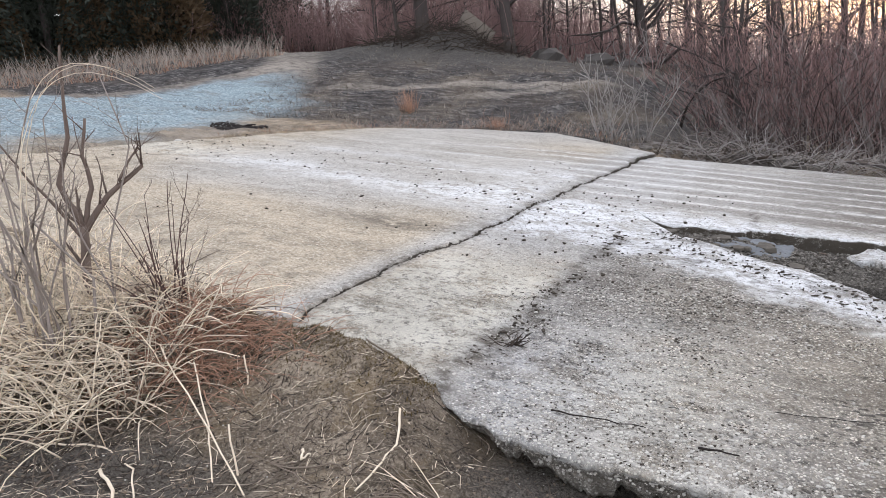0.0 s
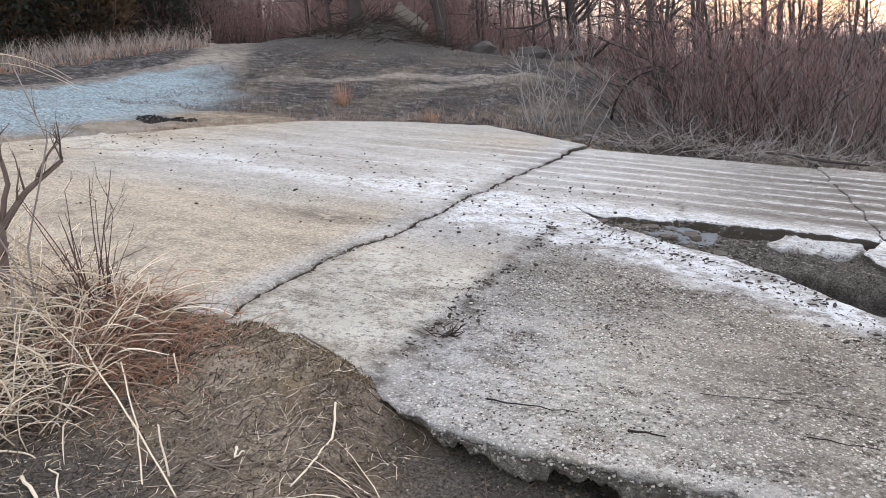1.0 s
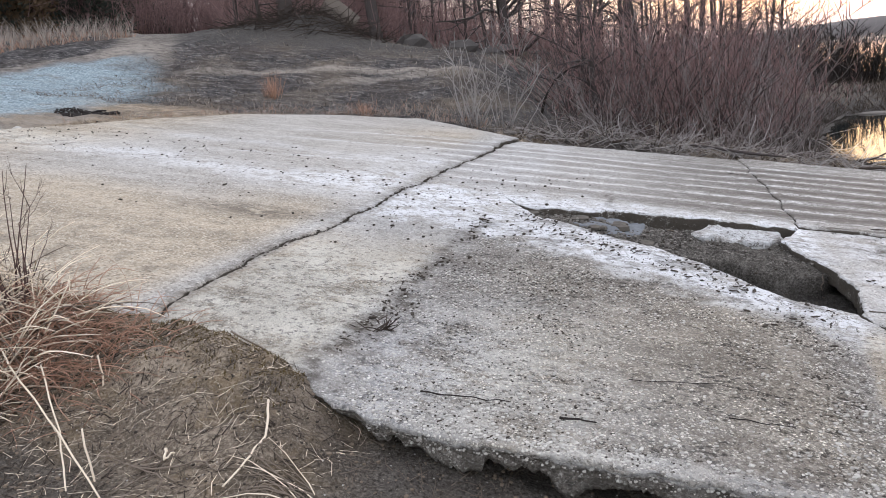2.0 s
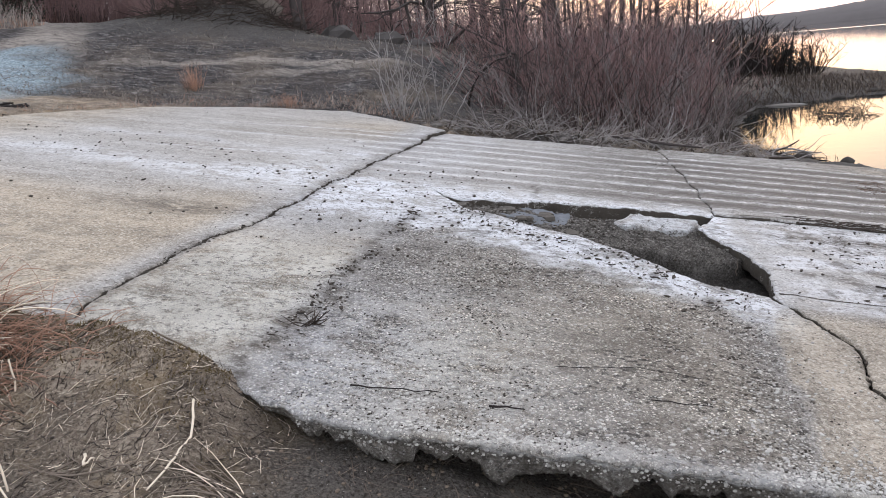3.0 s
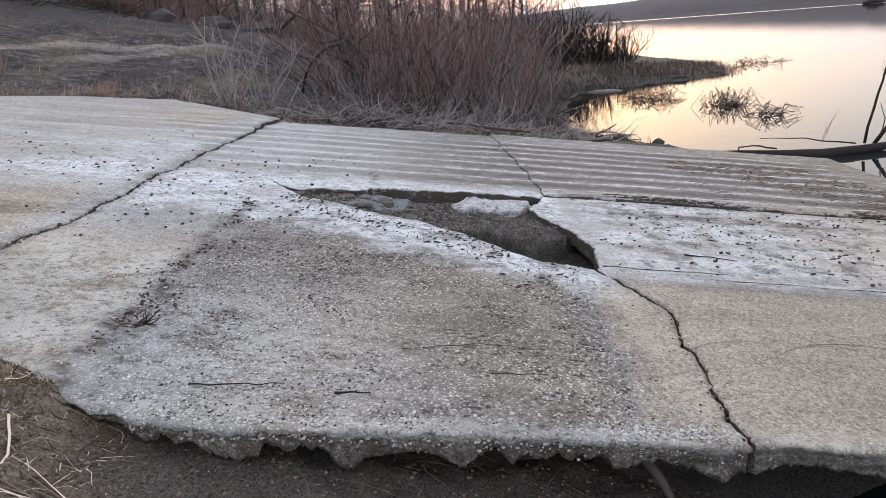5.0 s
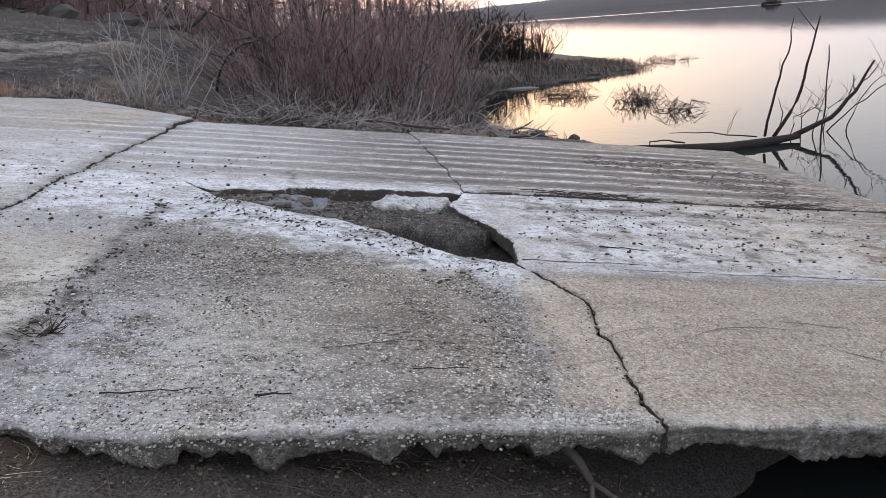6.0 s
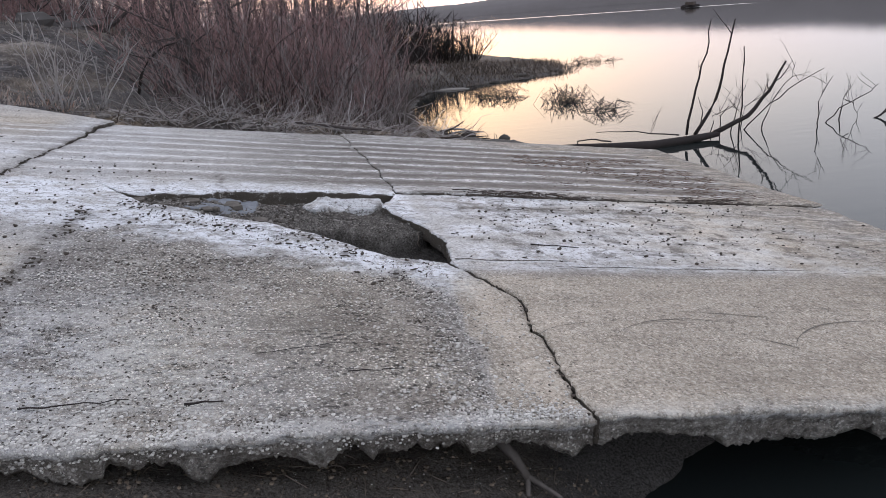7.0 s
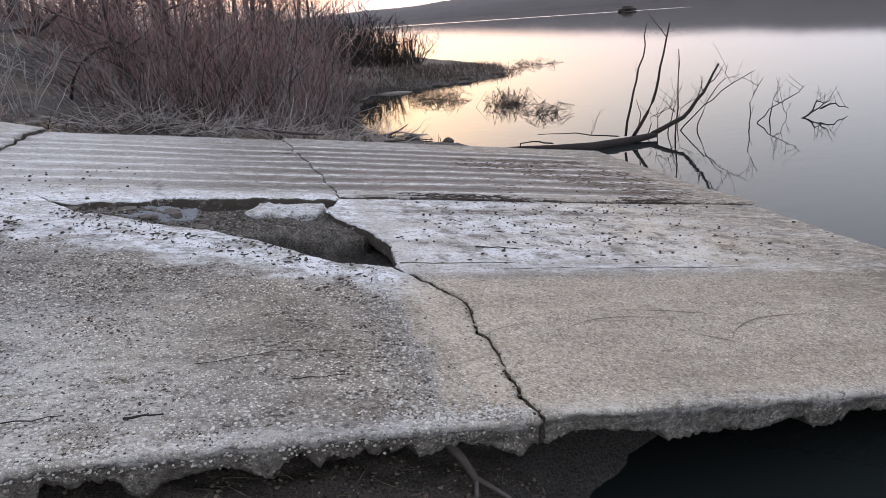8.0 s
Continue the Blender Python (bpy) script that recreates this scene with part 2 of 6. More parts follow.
M_BOULDER = plain_grain("dirty_boulder", (0.04, 0.036, 0.034), (0.125, 0.114, 0.107), 4, vary=0.1, bump=1.0, by_island=False)
M_DIRTY = plain_grain("dirty_broken_concrete", (0.05, 0.044, 0.037), (0.17, 0.152, 0.13), 9, vary=0.1, bump=0.8)
M_SLATE = plain_grain("blue_grey_broken_concrete", (0.09, 0.097, 0.107), (0.25, 0.265, 0.285), 9, vary=0.1, bump=0.8)
M_WET_STONE = plain_grain("wet_dark_stone", (0.035, 0.031, 0.028), (0.10, 0.09, 0.08), 9, vary=0.1)
M_FIELD = plain_grain("field_grass", (0.14, 0.118, 0.102), (0.42, 0.365, 0.315), 3, vary=0.45)
M_EARTH = plain_grain("brown_soil_crumbs", (0.07, 0.055, 0.042), (0.27, 0.215, 0.16), 25, vary=0.4)
M_LEAF = plain_grain("brown_leaf_litter", (0.06, 0.042, 0.033), (0.19, 0.135, 0.105), 12, vary=0.5)
M_CLOD = plain_grain("dark_clods", (0.025, 0.021, 0.018), (0.085, 0.07, 0.056), 25, vary=0.2)
M_PEBBLE = plain_grain("loose_pebbles", (0.20, 0.188, 0.17), (0.58, 0.56, 0.52), 30, vary=0.5)
M_GRAVEL = plain_grain("grey_gravel_crumbs", (0.07, 0.063, 0.056), (0.26, 0.24, 0.215), 25, vary=0.5)
M_BRUSH = plain_grain("dark_brush", (0.024, 0.020, 0.017), (0.075, 0.058, 0.047), 6, vary=0.35)
# grey base colour includes the haze over the lake
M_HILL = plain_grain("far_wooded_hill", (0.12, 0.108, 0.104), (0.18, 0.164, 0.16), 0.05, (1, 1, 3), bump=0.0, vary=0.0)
M_PLANK = plain_grain("grey_board", (0.12, 0.10, 0.085), (0.26, 0.225, 0.19), 10, (1, 6, 6), vary=0.1)


# ---- building tools ----
def part(name, geo, material, parent=None, label=""):
    """One mesh object from gathered verts and faces, under a thing or alone."""
    me = bpy.data.meshes.new(name)
    me.from_pydata(geo.v, [], geo.f)
    me.materials.append(material)
    if geo.smooth:
        me.shade_smooth()
    ob = new(name, me)
    ob.parent = parent
    if label:
        tagged(ob, label)
    return ob


class Geo:
    def __init__(self, smooth=True):
        self.v, self.f, self.smooth = [], [], smooth

    def tube(self, pts, radii, sides=4):
        pts = [Vector(p) for p in pts]
        n0 = len(self.v)
        for i, p in enumerate(pts):
            d = (pts[min(i + 1, len(pts) - 1)] - pts[max(i - 1, 0)]).normalized()
            a = d.cross(Vector((0, 0, 1)) if abs(d.z) < 0.9 else Vector((1, 0, 0))).normalized()
            b = d.cross(a)
            for k in range(sides):
                t = 2 * math.pi * k / sides
                self.v.append(p + (a * math.cos(t) + b * math.sin(t)) * radii[i])
        for i in range(len(pts) - 1):
            for k in range(sides):
                q, k2 = n0 + i * sides, (k + 1) % sides
                self.f.append((q + k, q + k2, q + sides + k2, q + sides + k))
        self.f.append(tuple(range(n0 + sides - 1, n0 - 1, -1)))
        self.f.append(tuple(range(len(self.v) - sides, len(self.v))))

    def blade(self, pts, width, side):
        n0 = len(self.v)
        for i, p in enumerate(pts):
            w = width * (1 - 0.8 * i / (len(pts) - 1))
            self.v += [p - side * w, p + side * w]
        for i in range(len(pts) - 1):
            q = n0 + 2 * i
            self.f.append((q, q + 1, q + 3, q + 2))

    def stone(self, c, sx, sy, sz, rng, sides=7, rings=4):
        n0 = len(self.v)
        turn = rng.random() * 6.28
        rows = []
        for r in range(rings + 1):
            ph = math.pi * r / rings
            if r in (0, rings):
                self.v.append(Vector(c) + Vector((0, 0, sz * math.cos(ph))))
                rows.append([len(self.v) - 1])
                continue
            row = []
            for k in range(sides):
                t = turn + 2 * math.pi * k / sides
                g = rng.uniform(0.78, 1.15)
                x, y = sx * math.cos(t) * math.sin(ph) * g, sy * math.sin(t) * math.sin(ph) * g
                self.v.append(Vector(c) + Vector((x * math.cos(turn) - y * math.sin(turn), x * math.sin(turn) + y * math.cos(turn), sz * math.cos(ph) * rng.uniform(0.85, 1.1))))
                row.append(len(self.v) - 1)
            rows.append(row)
        for a, b in zip(rows, rows[1:]):
            for k in range(sides):
                k2 = (k + 1) % sides
                if len(a) == 1:
                    self.f.append((a[0], b[k], b[k2]))
                elif len(b) == 1:
                    self.f.append((a[k2], a[k], b[0]))
                else:
                    self.f.append((a[k2], a[k], b[k], b[k2]))


def thing(name, label, category, at=(0, 0, 0), group="", kind=""):
    ob = new(name)
    ob.location = at
    return tagged(ob, label, category, group, kind)


def wander(rng, p, d, length, n, bend, lift=0.0):
    """A crooked line from p along d."""
    pts, d = [Vector(p)], Vector(d).normalized()
    for _ in range(n):
        d = (d + Vector((rng.gauss(0, bend), rng.gauss(0, bend), rng.gauss(0, bend) + lift))).normalized()
        pts.append(pts[-1] + d * (length / n))
    return pts
SLOPE, RAMP0 = 0.158, 0.962


def ramp_z(x):
    """Height of the ramp's plane over the lake."""
    return RAMP0 - SLOPE * x


def sstep(a, b, v):
    t = np.clip((np.asarray(v, float) - a) / (b - a), 0, 1)
    return t * t * (3 - 2 * t)


def shore_x(y):
    """The lake's edge beyond the ramp, as x for each y."""
    return np.interp(y, [11.9, 12.6, 14.5, 16.6, 21, 25.5, 26.8, 27.4, 28.0, 31, 34, 38, 48, 70, 120, 300, 3000],
                     [6.3, 5.2, 4.3, 2.9, 3.4, 4.6, 6.6, 8.9, 10.6, 11.6, 12.2, 12.6, 12.0, 8, 0, -60, -900])


def soft_min(a, b, k):
    h = np.clip(0.5 + 0.5 * (b - a) / k, 0, 1)
    return b * (1 - h) + a * h - k * h * (1 - h)


def dirt_edge(x):
    """How far the washed soil lies over the slabs, as y for each x."""
    return np.interp(x, [-14, -6, -4.2, -3.6, -2.98, -2.83, -2.47, -2.09, -1.78, -1.62, -1.45],
                     [4.4, 3.75, 3.5, 3.4, 3.2, 3.24, 3.19, 3.1, 3.06, 2.9, 2.86])


def ground_z(x, y):
    """Height of the ground sheet, without its fine relief."""
    x, y = np.asarray(x, float), np.asarray(y, float)
    xl = np.maximum(x, -24) + 0.35 * (np.minimum(x, -24) + 24)
    base = RAMP0 - SLOPE * xl
    # the land beyond the ramp: a terrace, then woods
    d = shore_x(y) - x
    rise = 1.15 * sstep(12.6, 20, y) * sstep(-0.5, -5, x) * sstep(-30, -15, x) + 1.3 * sstep(22, 45, y) * sstep(-6, -16, x)
    rise = rise + 0.6 * np.exp(-((x + 11.0) / 2.7) ** 2 - ((y - 20.4) / 1.1) ** 2) + 0.35 * np.exp(-((x + 10.1) / 0.9) ** 2 - ((y - 20.6) / 0.8) ** 2)
    bank = np.where(d > 0, 0.19 * d + 1.7 * sstep(4.8, 9, d) * sstep(12, 17, y) * sstep(30, 24, y) + 0.6 * sstep(3, 12, d), np.maximum(0.22 * d, -2.5))
    low = np.where(d > 0, 0.055 * d + 0.35 * sstep(4, 9, d) + np.maximum(0, d - 9) * 0.38, bank)
    bank = bank + (np.minimum(bank, low) - bank) * sstep(20.5, 26, y)
    land = RAMP0 - SLOPE * np.minimum(xl, -0.5) + 0.25 * sstep(-2, 3, x)
    inland = soft_min(base + (land - base) * sstep(12, 14.5, y) + rise, bank, 0.35)
    # under the slabs
    under = np.maximum(base - 0.27, -2.5)
    fill = sstep(-1.6, -1.2, x) * sstep(1.2, 0.8, x - 0.15 * (y - 6)) * sstep(5.5, 6.2, y + 0.2 * x) * sstep(7.8, 7.6, y)
    under = under - 0.05 * fill
    z = under + (inland - under) * sstep(12.02, 12.5, y)
    top = sstep(-9.0, -10.2, x - 0.22 * (y - 6))          # soil laps over the upper end
    corner = sstep(0.0, 0.35, y - np.interp(x, [-9.6, -9.1, -8.4, -7.6, -6.1, -4.66, -2.6], [5.5, 8.0, 10.1, 11.5, 12.5, 13.3, 11.85])) * (x < -2.5)
    cover = np.maximum(top, corner)
    z = np.where(y < 12.6 + (x < -2.5) * 2, z * (1 - cover) + np.maximum(base + 0.03, inland * (y > 11)) * cover, z)
    z = np.where((x < -2.5) & (y > 11.9) & (y < 13.6), np.where(cover > 0, z, under), z)
    # the bank in front of the slabs
    e = dirt_edge(x)
    front = np.interp(x, [-14, -6, -3, -2.2, -1.7, -1.35, -0.9, 0, 0.9, 1.6, 3, 8], [2.6, 1.55, 1.2, 1.15, 1.12, 1.05, 0.89, 0.60, 0.34, 0.0, -0.35, -1.2])
    lap = base + 0.045 - 0.17 * sstep(-1.64, -1.25, x)
    soil = lap + (front - lap) * sstep(0.05, 1.0, e - y)
    soil = soil + 0.16 * np.exp(-((x + 3.5) / 0.9) ** 2 - ((y - 2.75) / 0.45) ** 2)
    left = soil + (under - soil) * sstep(-0.12, 0.16, y - e)
    hollow = front + (under - front) * sstep(2.9, 4.3, y)
    w = sstep(-1.95, -1.25, x)
    near = left * (1 - w) + hollow * w
    z = near + (z - near) * sstep(4.4, 5.2, y)
    # firm ground where one can stand
    foot = sstep(1.9, 0.9, np.hypot(x - 0.05, y))
    return z * (1 - foot) + np.maximum(z, 0.95) * foot


def bumps(x, y, f=1.0, seed=0):
    """Smooth gradient noise over arrays, about -1 to 1."""
    x, y = np.asarray(x, float) * f + 0.137, np.asarray(y, float) * f + 0.291
    xi, yi = np.floor(x), np.floor(y)
    u, v = x - xi, y - yi

    def corner(a, b):
        h = ((xi + a).astype(np.int64) * 374761393 + (yi + b).astype(np.int64) * 668265263 + seed * 974711) & 0xFFFFFFFF
        h = ((h ^ (h >> 13)) * 1274126177) & 0xFFFFFFFF
        t = ((h ^ (h >> 16)) & 0xFFFF) / 65536 * 2 * np.pi
        return np.cos(t) * (u - a) + np.sin(t) * (v - b)

    fu, fv = u ** 3 * (u * (u * 6 - 15) + 10), v ** 3 * (v * (v * 6 - 15) + 10)
    lo = corner(0, 0) * (1 - fu) + corner(1, 0) * fu
    hi = corner(0, 1) * (1 - fu) + corner(1, 1) * fu
    return 1.4 * (lo * (1 - fv) + hi * fv)


def rugged(x, y, f=1.0, seed=0, octaves=4, gain=0.55):
    out, amp = 0.0, 1.0
    for k in range(octaves):
        out = out + amp * bumps(x, y, f * 2.13 ** k, seed + 7 * k)
        amp *= gain
    return out


def spread(marks):
    """Grid lines through runs of (from, to, step)."""
    out = []
    for a, b, s in marks:
        out += list(np.arange(a, b - 1e-6, s))
    return np.array(out + [marks[-1][1]])


def land_z(x, y):
    """Height of the ground sheet with its fine relief."""
    x, y = np.asarray(x, float), np.asarray(y, float)
    z = ground_z(x, y)
    rough = rugged(x, y, 1.3, 1, 4) * 0.045 + rugged(x, y, 7, 5, 4) * 0.020
    calm = np.where((y > 3.4) & (y < 12) & (x > -9), 0.2, 1.0)
    return z + rough * calm * np.clip(np.hypot(x, y) / 3, 0.35, 1.6) * sstep(0.0, 0.6, z + 0.3)


# ---- the ground: one sheet out to the horizon ----
SHEET = {}


def build_ground():
    gx = spread([(-3000, -600, 400), (-600, -120, 60), (-120, -44, 6), (-44, -20, 0.9), (-20, -6, 0.3), (-6, 2.6, 0.04), (2.6, 8, 0.2), (8, 20, 0.5), (20, 120, 10), (120, 600, 80), (600, 3000, 400)])
    gy = spread([(-3000, -200, 400), (-200, -20, 20), (-20, -1, 1), (-1, 1.2, 0.15), (1.2, 4.6, 0.04), (4.6, 11.4, 0.2), (11.4, 24, 0.15), (24, 50, 0.7), (50, 120, 6), (120, 600, 60), (600, 3000, 400)])
    X, Y = np.meshgrid(gx, gy)
    Z = land_z(X, Y)
    # land behind and across, closing the place
    Z = np.where(Y < -20, np.maximum(Z, -2.5) + 2 * sstep(-20, -60, Y), Z)
    SHEET.update(x=gx, y=gy, z=Z)
    verts = np.stack([X, Y, Z], -1).reshape(-1, 3)
    nx, ny = len(gx), len(gy)
    faces = [(j * nx + i, j * nx + i + 1, (j + 1) * nx + i + 1, (j + 1) * nx + i) for j in range(ny - 1) for i in range(nx - 1)]
    me = bpy.data.meshes.new("ground")
    me.from_pydata(verts.tolist(), [], faces)
    me.materials.append(M_GROUND)
    me.shade_smooth()
    ob = tagged(new("ground", me), "dark bare soil with matted straw, a gravel lot and a burnt patch", "ground", kind="structure")
    x, y = verts[:, 0], verts[:, 1]
    wob = rugged(x, y, 0.6, 11, 4)
    # the gravel lot runs up from the head of the ramp and narrows into a lane
    lo = np.interp(y, [2, 12, 13.9, 15.2, 16.5, 17.8], [-22, -17.3, -16.0, -15.3, -14.4, -13.7])
    hi = np.interp(y, [2, 6.5, 8.7, 10.2, 12.9, 14.7, 15.8, 17.2], [-9.6, -9.6, -9.6, -9.9, -10.2, -10.7, -12.4, -13.6])
    gravel = sstep(-0.15, 0.35, x - lo + 0.3 * wob) * sstep(-0.5, 1.6, hi - x + 0.9 * wob) * sstep(-8, 0, y) * sstep(17.6, 16.4, y)
    lane = (1 - sstep(0.7, 1.2, np.abs(x - (-14.0 - (y - 17.7) * 0.6)) / 1.0 + wob * 0.3)) * sstep(15.5, 17, y) * sstep(26, 22, y)
    verge = (1 - sstep(0.3, 0.7, np.abs(x - lo + 0.3) + wob * 0.3)) * sstep(11, 13, y) * sstep(18, 17, y)
    terrace = (1 - sstep(0.08, 0.30, np.abs(y - (17.3 + 0.27 * (x + 5.7)) + wob * 0.22))) * sstep(-13, -9, x) * sstep(-4.0, -5.2, x)
    lip = (1 - sstep(0.08, 0.35, np.abs(y - (16.6 + 0.65 * (x + 6.2)) + wob * 0.2))) * sstep(-8.2, -7, x) * sstep(-5, -6, x)
    seam = (1 - sstep(0.1, 0.5, np.abs(x - hi - 0.35) + wob * 0.3)) * sstep(6, 8, y) * sstep(11.5, 10, y)
    track = np.clip(lane * 0.8 + verge * 0.6 + terrace * 0.9 + lip * 0.7 + seam * 0.8, 0, 1) * (1 - gravel)
    straw = np.clip(sstep(12.0, 12.5, y + 0.25 * wob) * (0.95 + wob * 0.35) + 0.6 * sstep(-11, -14, x) * sstep(10, 16, y), 0, 1) * sstep(0.4, 1.2, verts[:, 2])
    burnt = (1 - sstep(0.5, 1.0, np.hypot((x + 9.65) / 0.75, (y - 10.4) / 0.4) + wob * 0.3))
    puddle = (1 - sstep(0.55, 1.1, np.hypot((x + 3.2) / 1.3, (y - 1.75) / 0.5) + wob * 0.3)) * 0.85
    # soil darkened on the mound under the trees and the thicket's bank
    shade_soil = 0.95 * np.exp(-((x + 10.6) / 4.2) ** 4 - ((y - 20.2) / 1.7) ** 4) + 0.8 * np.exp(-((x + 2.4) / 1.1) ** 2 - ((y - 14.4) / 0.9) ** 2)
    # wet at the waterline and puddle; also darker below the slab and hole
    wet_shade = np.clip(shade_soil + np.where(y < 6, sstep(0.3, 0.02, verts[:, 2]), sstep(0.8, 0.25, verts[:, 2])) * (y > -30) + puddle + 0.85 * sstep(-1.6, -1.1, x + 0.1 * wob) * sstep(5.4, 4.8, y) * sstep(1.0, 1.9, y + 0.4 * wob) + 0.75 * sstep(-1.5, -1.3, x) * sstep(1.3, 1.1, x) * sstep(5.0, 5.2, y) * sstep(7.8, 7.6, y), 0, 1)
    for name, val in (("gravel", gravel), ("straw", straw), ("track", track), ("burnt", burnt), ("wet_shade", wet_shade)):
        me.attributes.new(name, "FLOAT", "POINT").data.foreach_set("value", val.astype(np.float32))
    return ob


build_ground()


def sheet(name, x0, x1, y0, y1, z, material, label, category):
    g = Geo()
    g.v = [Vector(p) for p in ((x0, y0, z), (x1, y0, z), (x1, y1, z), (x0, y1, z))]
    g.f = [(0, 1, 2, 3)]
    return tagged(part(name, g, material), label, category, kind="structure")


sheet("water", -3000, 3000, -3000, 3000, 0.0, M_WATER, "still lake water mirroring the evening sky", "lake")


# ---- the broken concrete ramp ----
def edge_steps(length, step, fine=(0.0, 0.006, 0.016, 0.032, 0.06)):
    n = max(2, round((length - 2 * fine[-1]) / step))
    mid = np.linspace(fine[-1], length - fine[-1], n + 1)
    return np.concatenate([fine[:-1], mid, [length - v for v in fine[-2::-1]]]) / length


def line(*pts):
    xs, ys = zip(*pts)
    return lambda v: np.interp(v, xs, ys)


HOLE_LINE = line((-9, 7.53), (-1.80, 7.53), (-1.55, 7.17), (-1.43, 7.02), (-1.34, 6.86), (-1.24, 6.78), (-0.99, 6.7), (-0.71, 6.47), (-0.41, 6.3), (-0.03, 6.05), (0.24, 5.79), (0.45, 5.56), (0.6, 5.36), (0.88, 5.24), (1.1, 5.2), (1.4, 5.2))
CRACK_LINE = line((2.5, 1.28), (2.78, 1.28), (3.04, 1.27), (3.27, 1.28), (3.57, 1.35), (3.83, 1.33), (4.21, 1.40), (4.59, 1.34), (4.88, 1.22), (5.16, 1.10), (5.23, 1.12), (5.71, 1.19), (6.22, 1.09), (6.7, 0.86), (6.94, 0.83), (7.4, 1.0), (7.6, 1.05))
JOINT_LINE = line((2.5, -2.80), (3.24, -2.83), (4.92, -2.93), (5.6, -2.80), (7.0, -2.84), (8.6, -2.76), (10.2, -2.66), (12, -2.57))


def HOLE_NEAR(x):
    return HOLE_LINE(x) + 0.055 * rugged(np.asarray(x, float), np.asarray(x, float) * 0 + 9.0, 2.6, 47, 5, 0.62) * sstep(-1.5, -1.3, x)


def JOINT(y):
    return JOINT_LINE(y) + 0.05 * rugged(np.asarray(y, float), np.asarray(y, float) * 0 + 4.0, 1.6, 41, 6, 0.68)


def CRACK(y):
    return CRACK_LINE(y) + 0.024 * rugged(np.asarray(y, float), np.asarray(y, float) * 0 + 2.0, 4.5, 43, 5, 0.7)


NEAR_EDGE = line((-9, 3.3), (-2.8, 3.08), (-2.1, 2.97), (-1.8, 2.94), (-1.62, 2.82), (-1.5, 2.75), (-1.31, 2.685), (-0.96, 2.665), (-0.4, 2.69), (0.29, 2.72), (1.0, 2.76), (1.29, 2.775), (2, 2.76), (4, 2.74), (9, 2.7))


def gauss(v, w):
    return np.exp(-(v / w) ** 2)


def stains(x, y):
    """How bare, how pale, how silted and how tan the concrete is, by place on the ramp."""
    mx = np.maximum
    w, w2, w3 = bumps(x, y, 0.8, 1), bumps(x, y, 2.3, 2), rugged(x, y, 3.5, 3, 4)
    agg = 0.95 * sstep(-2.1, -1.5, x + 0.25 * w) * sstep(0.97, 0.86, x + 0.04 * w3 - 0.10 * (y - 3.6)) * sstep(5.5, 5.0, y + 0.52 * x + 0.2 * w3)
    agg = mx(agg, 0.85 * sstep(-2.9, -2.7, x) * sstep(-1.2, -1.8, x) * sstep(4.9, 4.3, y + 0.3 * w2))
    agg = mx(agg, 0.8 * sstep(2.97, 2.75, y + 0.08 * w3))
    agg = mx(agg, mx(0.45 * sstep(-2.9, -2.4, x) * sstep(1.2, 1.0, x) * sstep(7.6, 6.0, y), 0.38 * sstep(1.0, 1.4, x) * sstep(5.6, 4.8, y)))
    dband = y + 0.52 * np.clip(x, -1.6, 1.3)                     # the pale band below the break
    pale = sstep(4.95, 5.35, dband + 0.25 * w3) * sstep(8.0, 7.4, y + 0.3 * w3) * sstep(-2.95, -2.7, x) * sstep(1.3, 1.0, x)
    pale = mx(pale, 0.85 * sstep(1.1, 1.4, x) * sstep(4.95, 5.2, y + 0.12 * w3) * sstep(7.62, 7.4, y) * (0.12 + 0.75 * sstep(-0.35, 0.45, rugged(x * 0.45, y * 2.0, 1.5, 23, 5, 0.65) + 0.1)) * (1 - 0.6 * sstep(3.0, 5.5, x)))
    pale = mx(pale, 0.8 * gauss(y - 5.02 - 0.06 * w3, 0.1) * sstep(1.1, 1.6, x))
    wash = gauss(y - (7.6 - 0.12 * (x + 6)) - 0.4 * w, 0.55) + 0.6 * gauss(y - (9.2 - 0.1 * (x + 6)) - 0.3 * w, 0.22) + 0.6 * sstep(-4.6, -3.2, x) * sstep(6.2, 7.2, y) * sstep(10.5, 9.5, y)
    for a_, b_ in ((8.6, 0.09), (10.0, 0.13), (10.9, 0.2)):
        pale = mx(pale, 0.9 * gauss(y - a_ + b_ * (x + 5) ** 2 * 0.35 - b_ * (x + 5) - 0.05 * w3, 0.045) * sstep(-2.8, -3.2, x) * sstep(-6.5, -5, x))
    pale = mx(pale, 0.7 * wash * sstep(-2.8, -3.1, x))
    pale = mx(pale, 0.45 * sstep(-2.95, -2.75, x) * sstep(-1.5, -1.8, x + 0.1 * w3) * (0.5 + 0.5 * w3) + 0.6 * gauss(x + 0.95 - 0.2 * w3, 0.7) * gauss(y - 3.3, 0.9))
    pale = mx(pale, 0.35 * gauss(x + 0.95 - 0.1 * w3, 0.35) * gauss(y - 4.25, 0.3))
    pale = mx(pale, 0.7 * sstep(2.93, 2.76, y) * sstep(-1.8, -1.3, x) * (0.6 + 0.4 * w3))
    pale = mx(pale, 0.9 * sstep(-0.1, 0.5, w3) * sstep(6.4, 6.9, y) * sstep(7.9, 7.5, y) * sstep(-1.2, -1.6, x) * sstep(-2.9, -2.7, x))
    pale = mx(pale, (0.7 + 0.25 * w2) * sstep(-2.95, -2.75, x) * sstep(-1.55, -1.8, x) * sstep(6.0, 4.5, y))
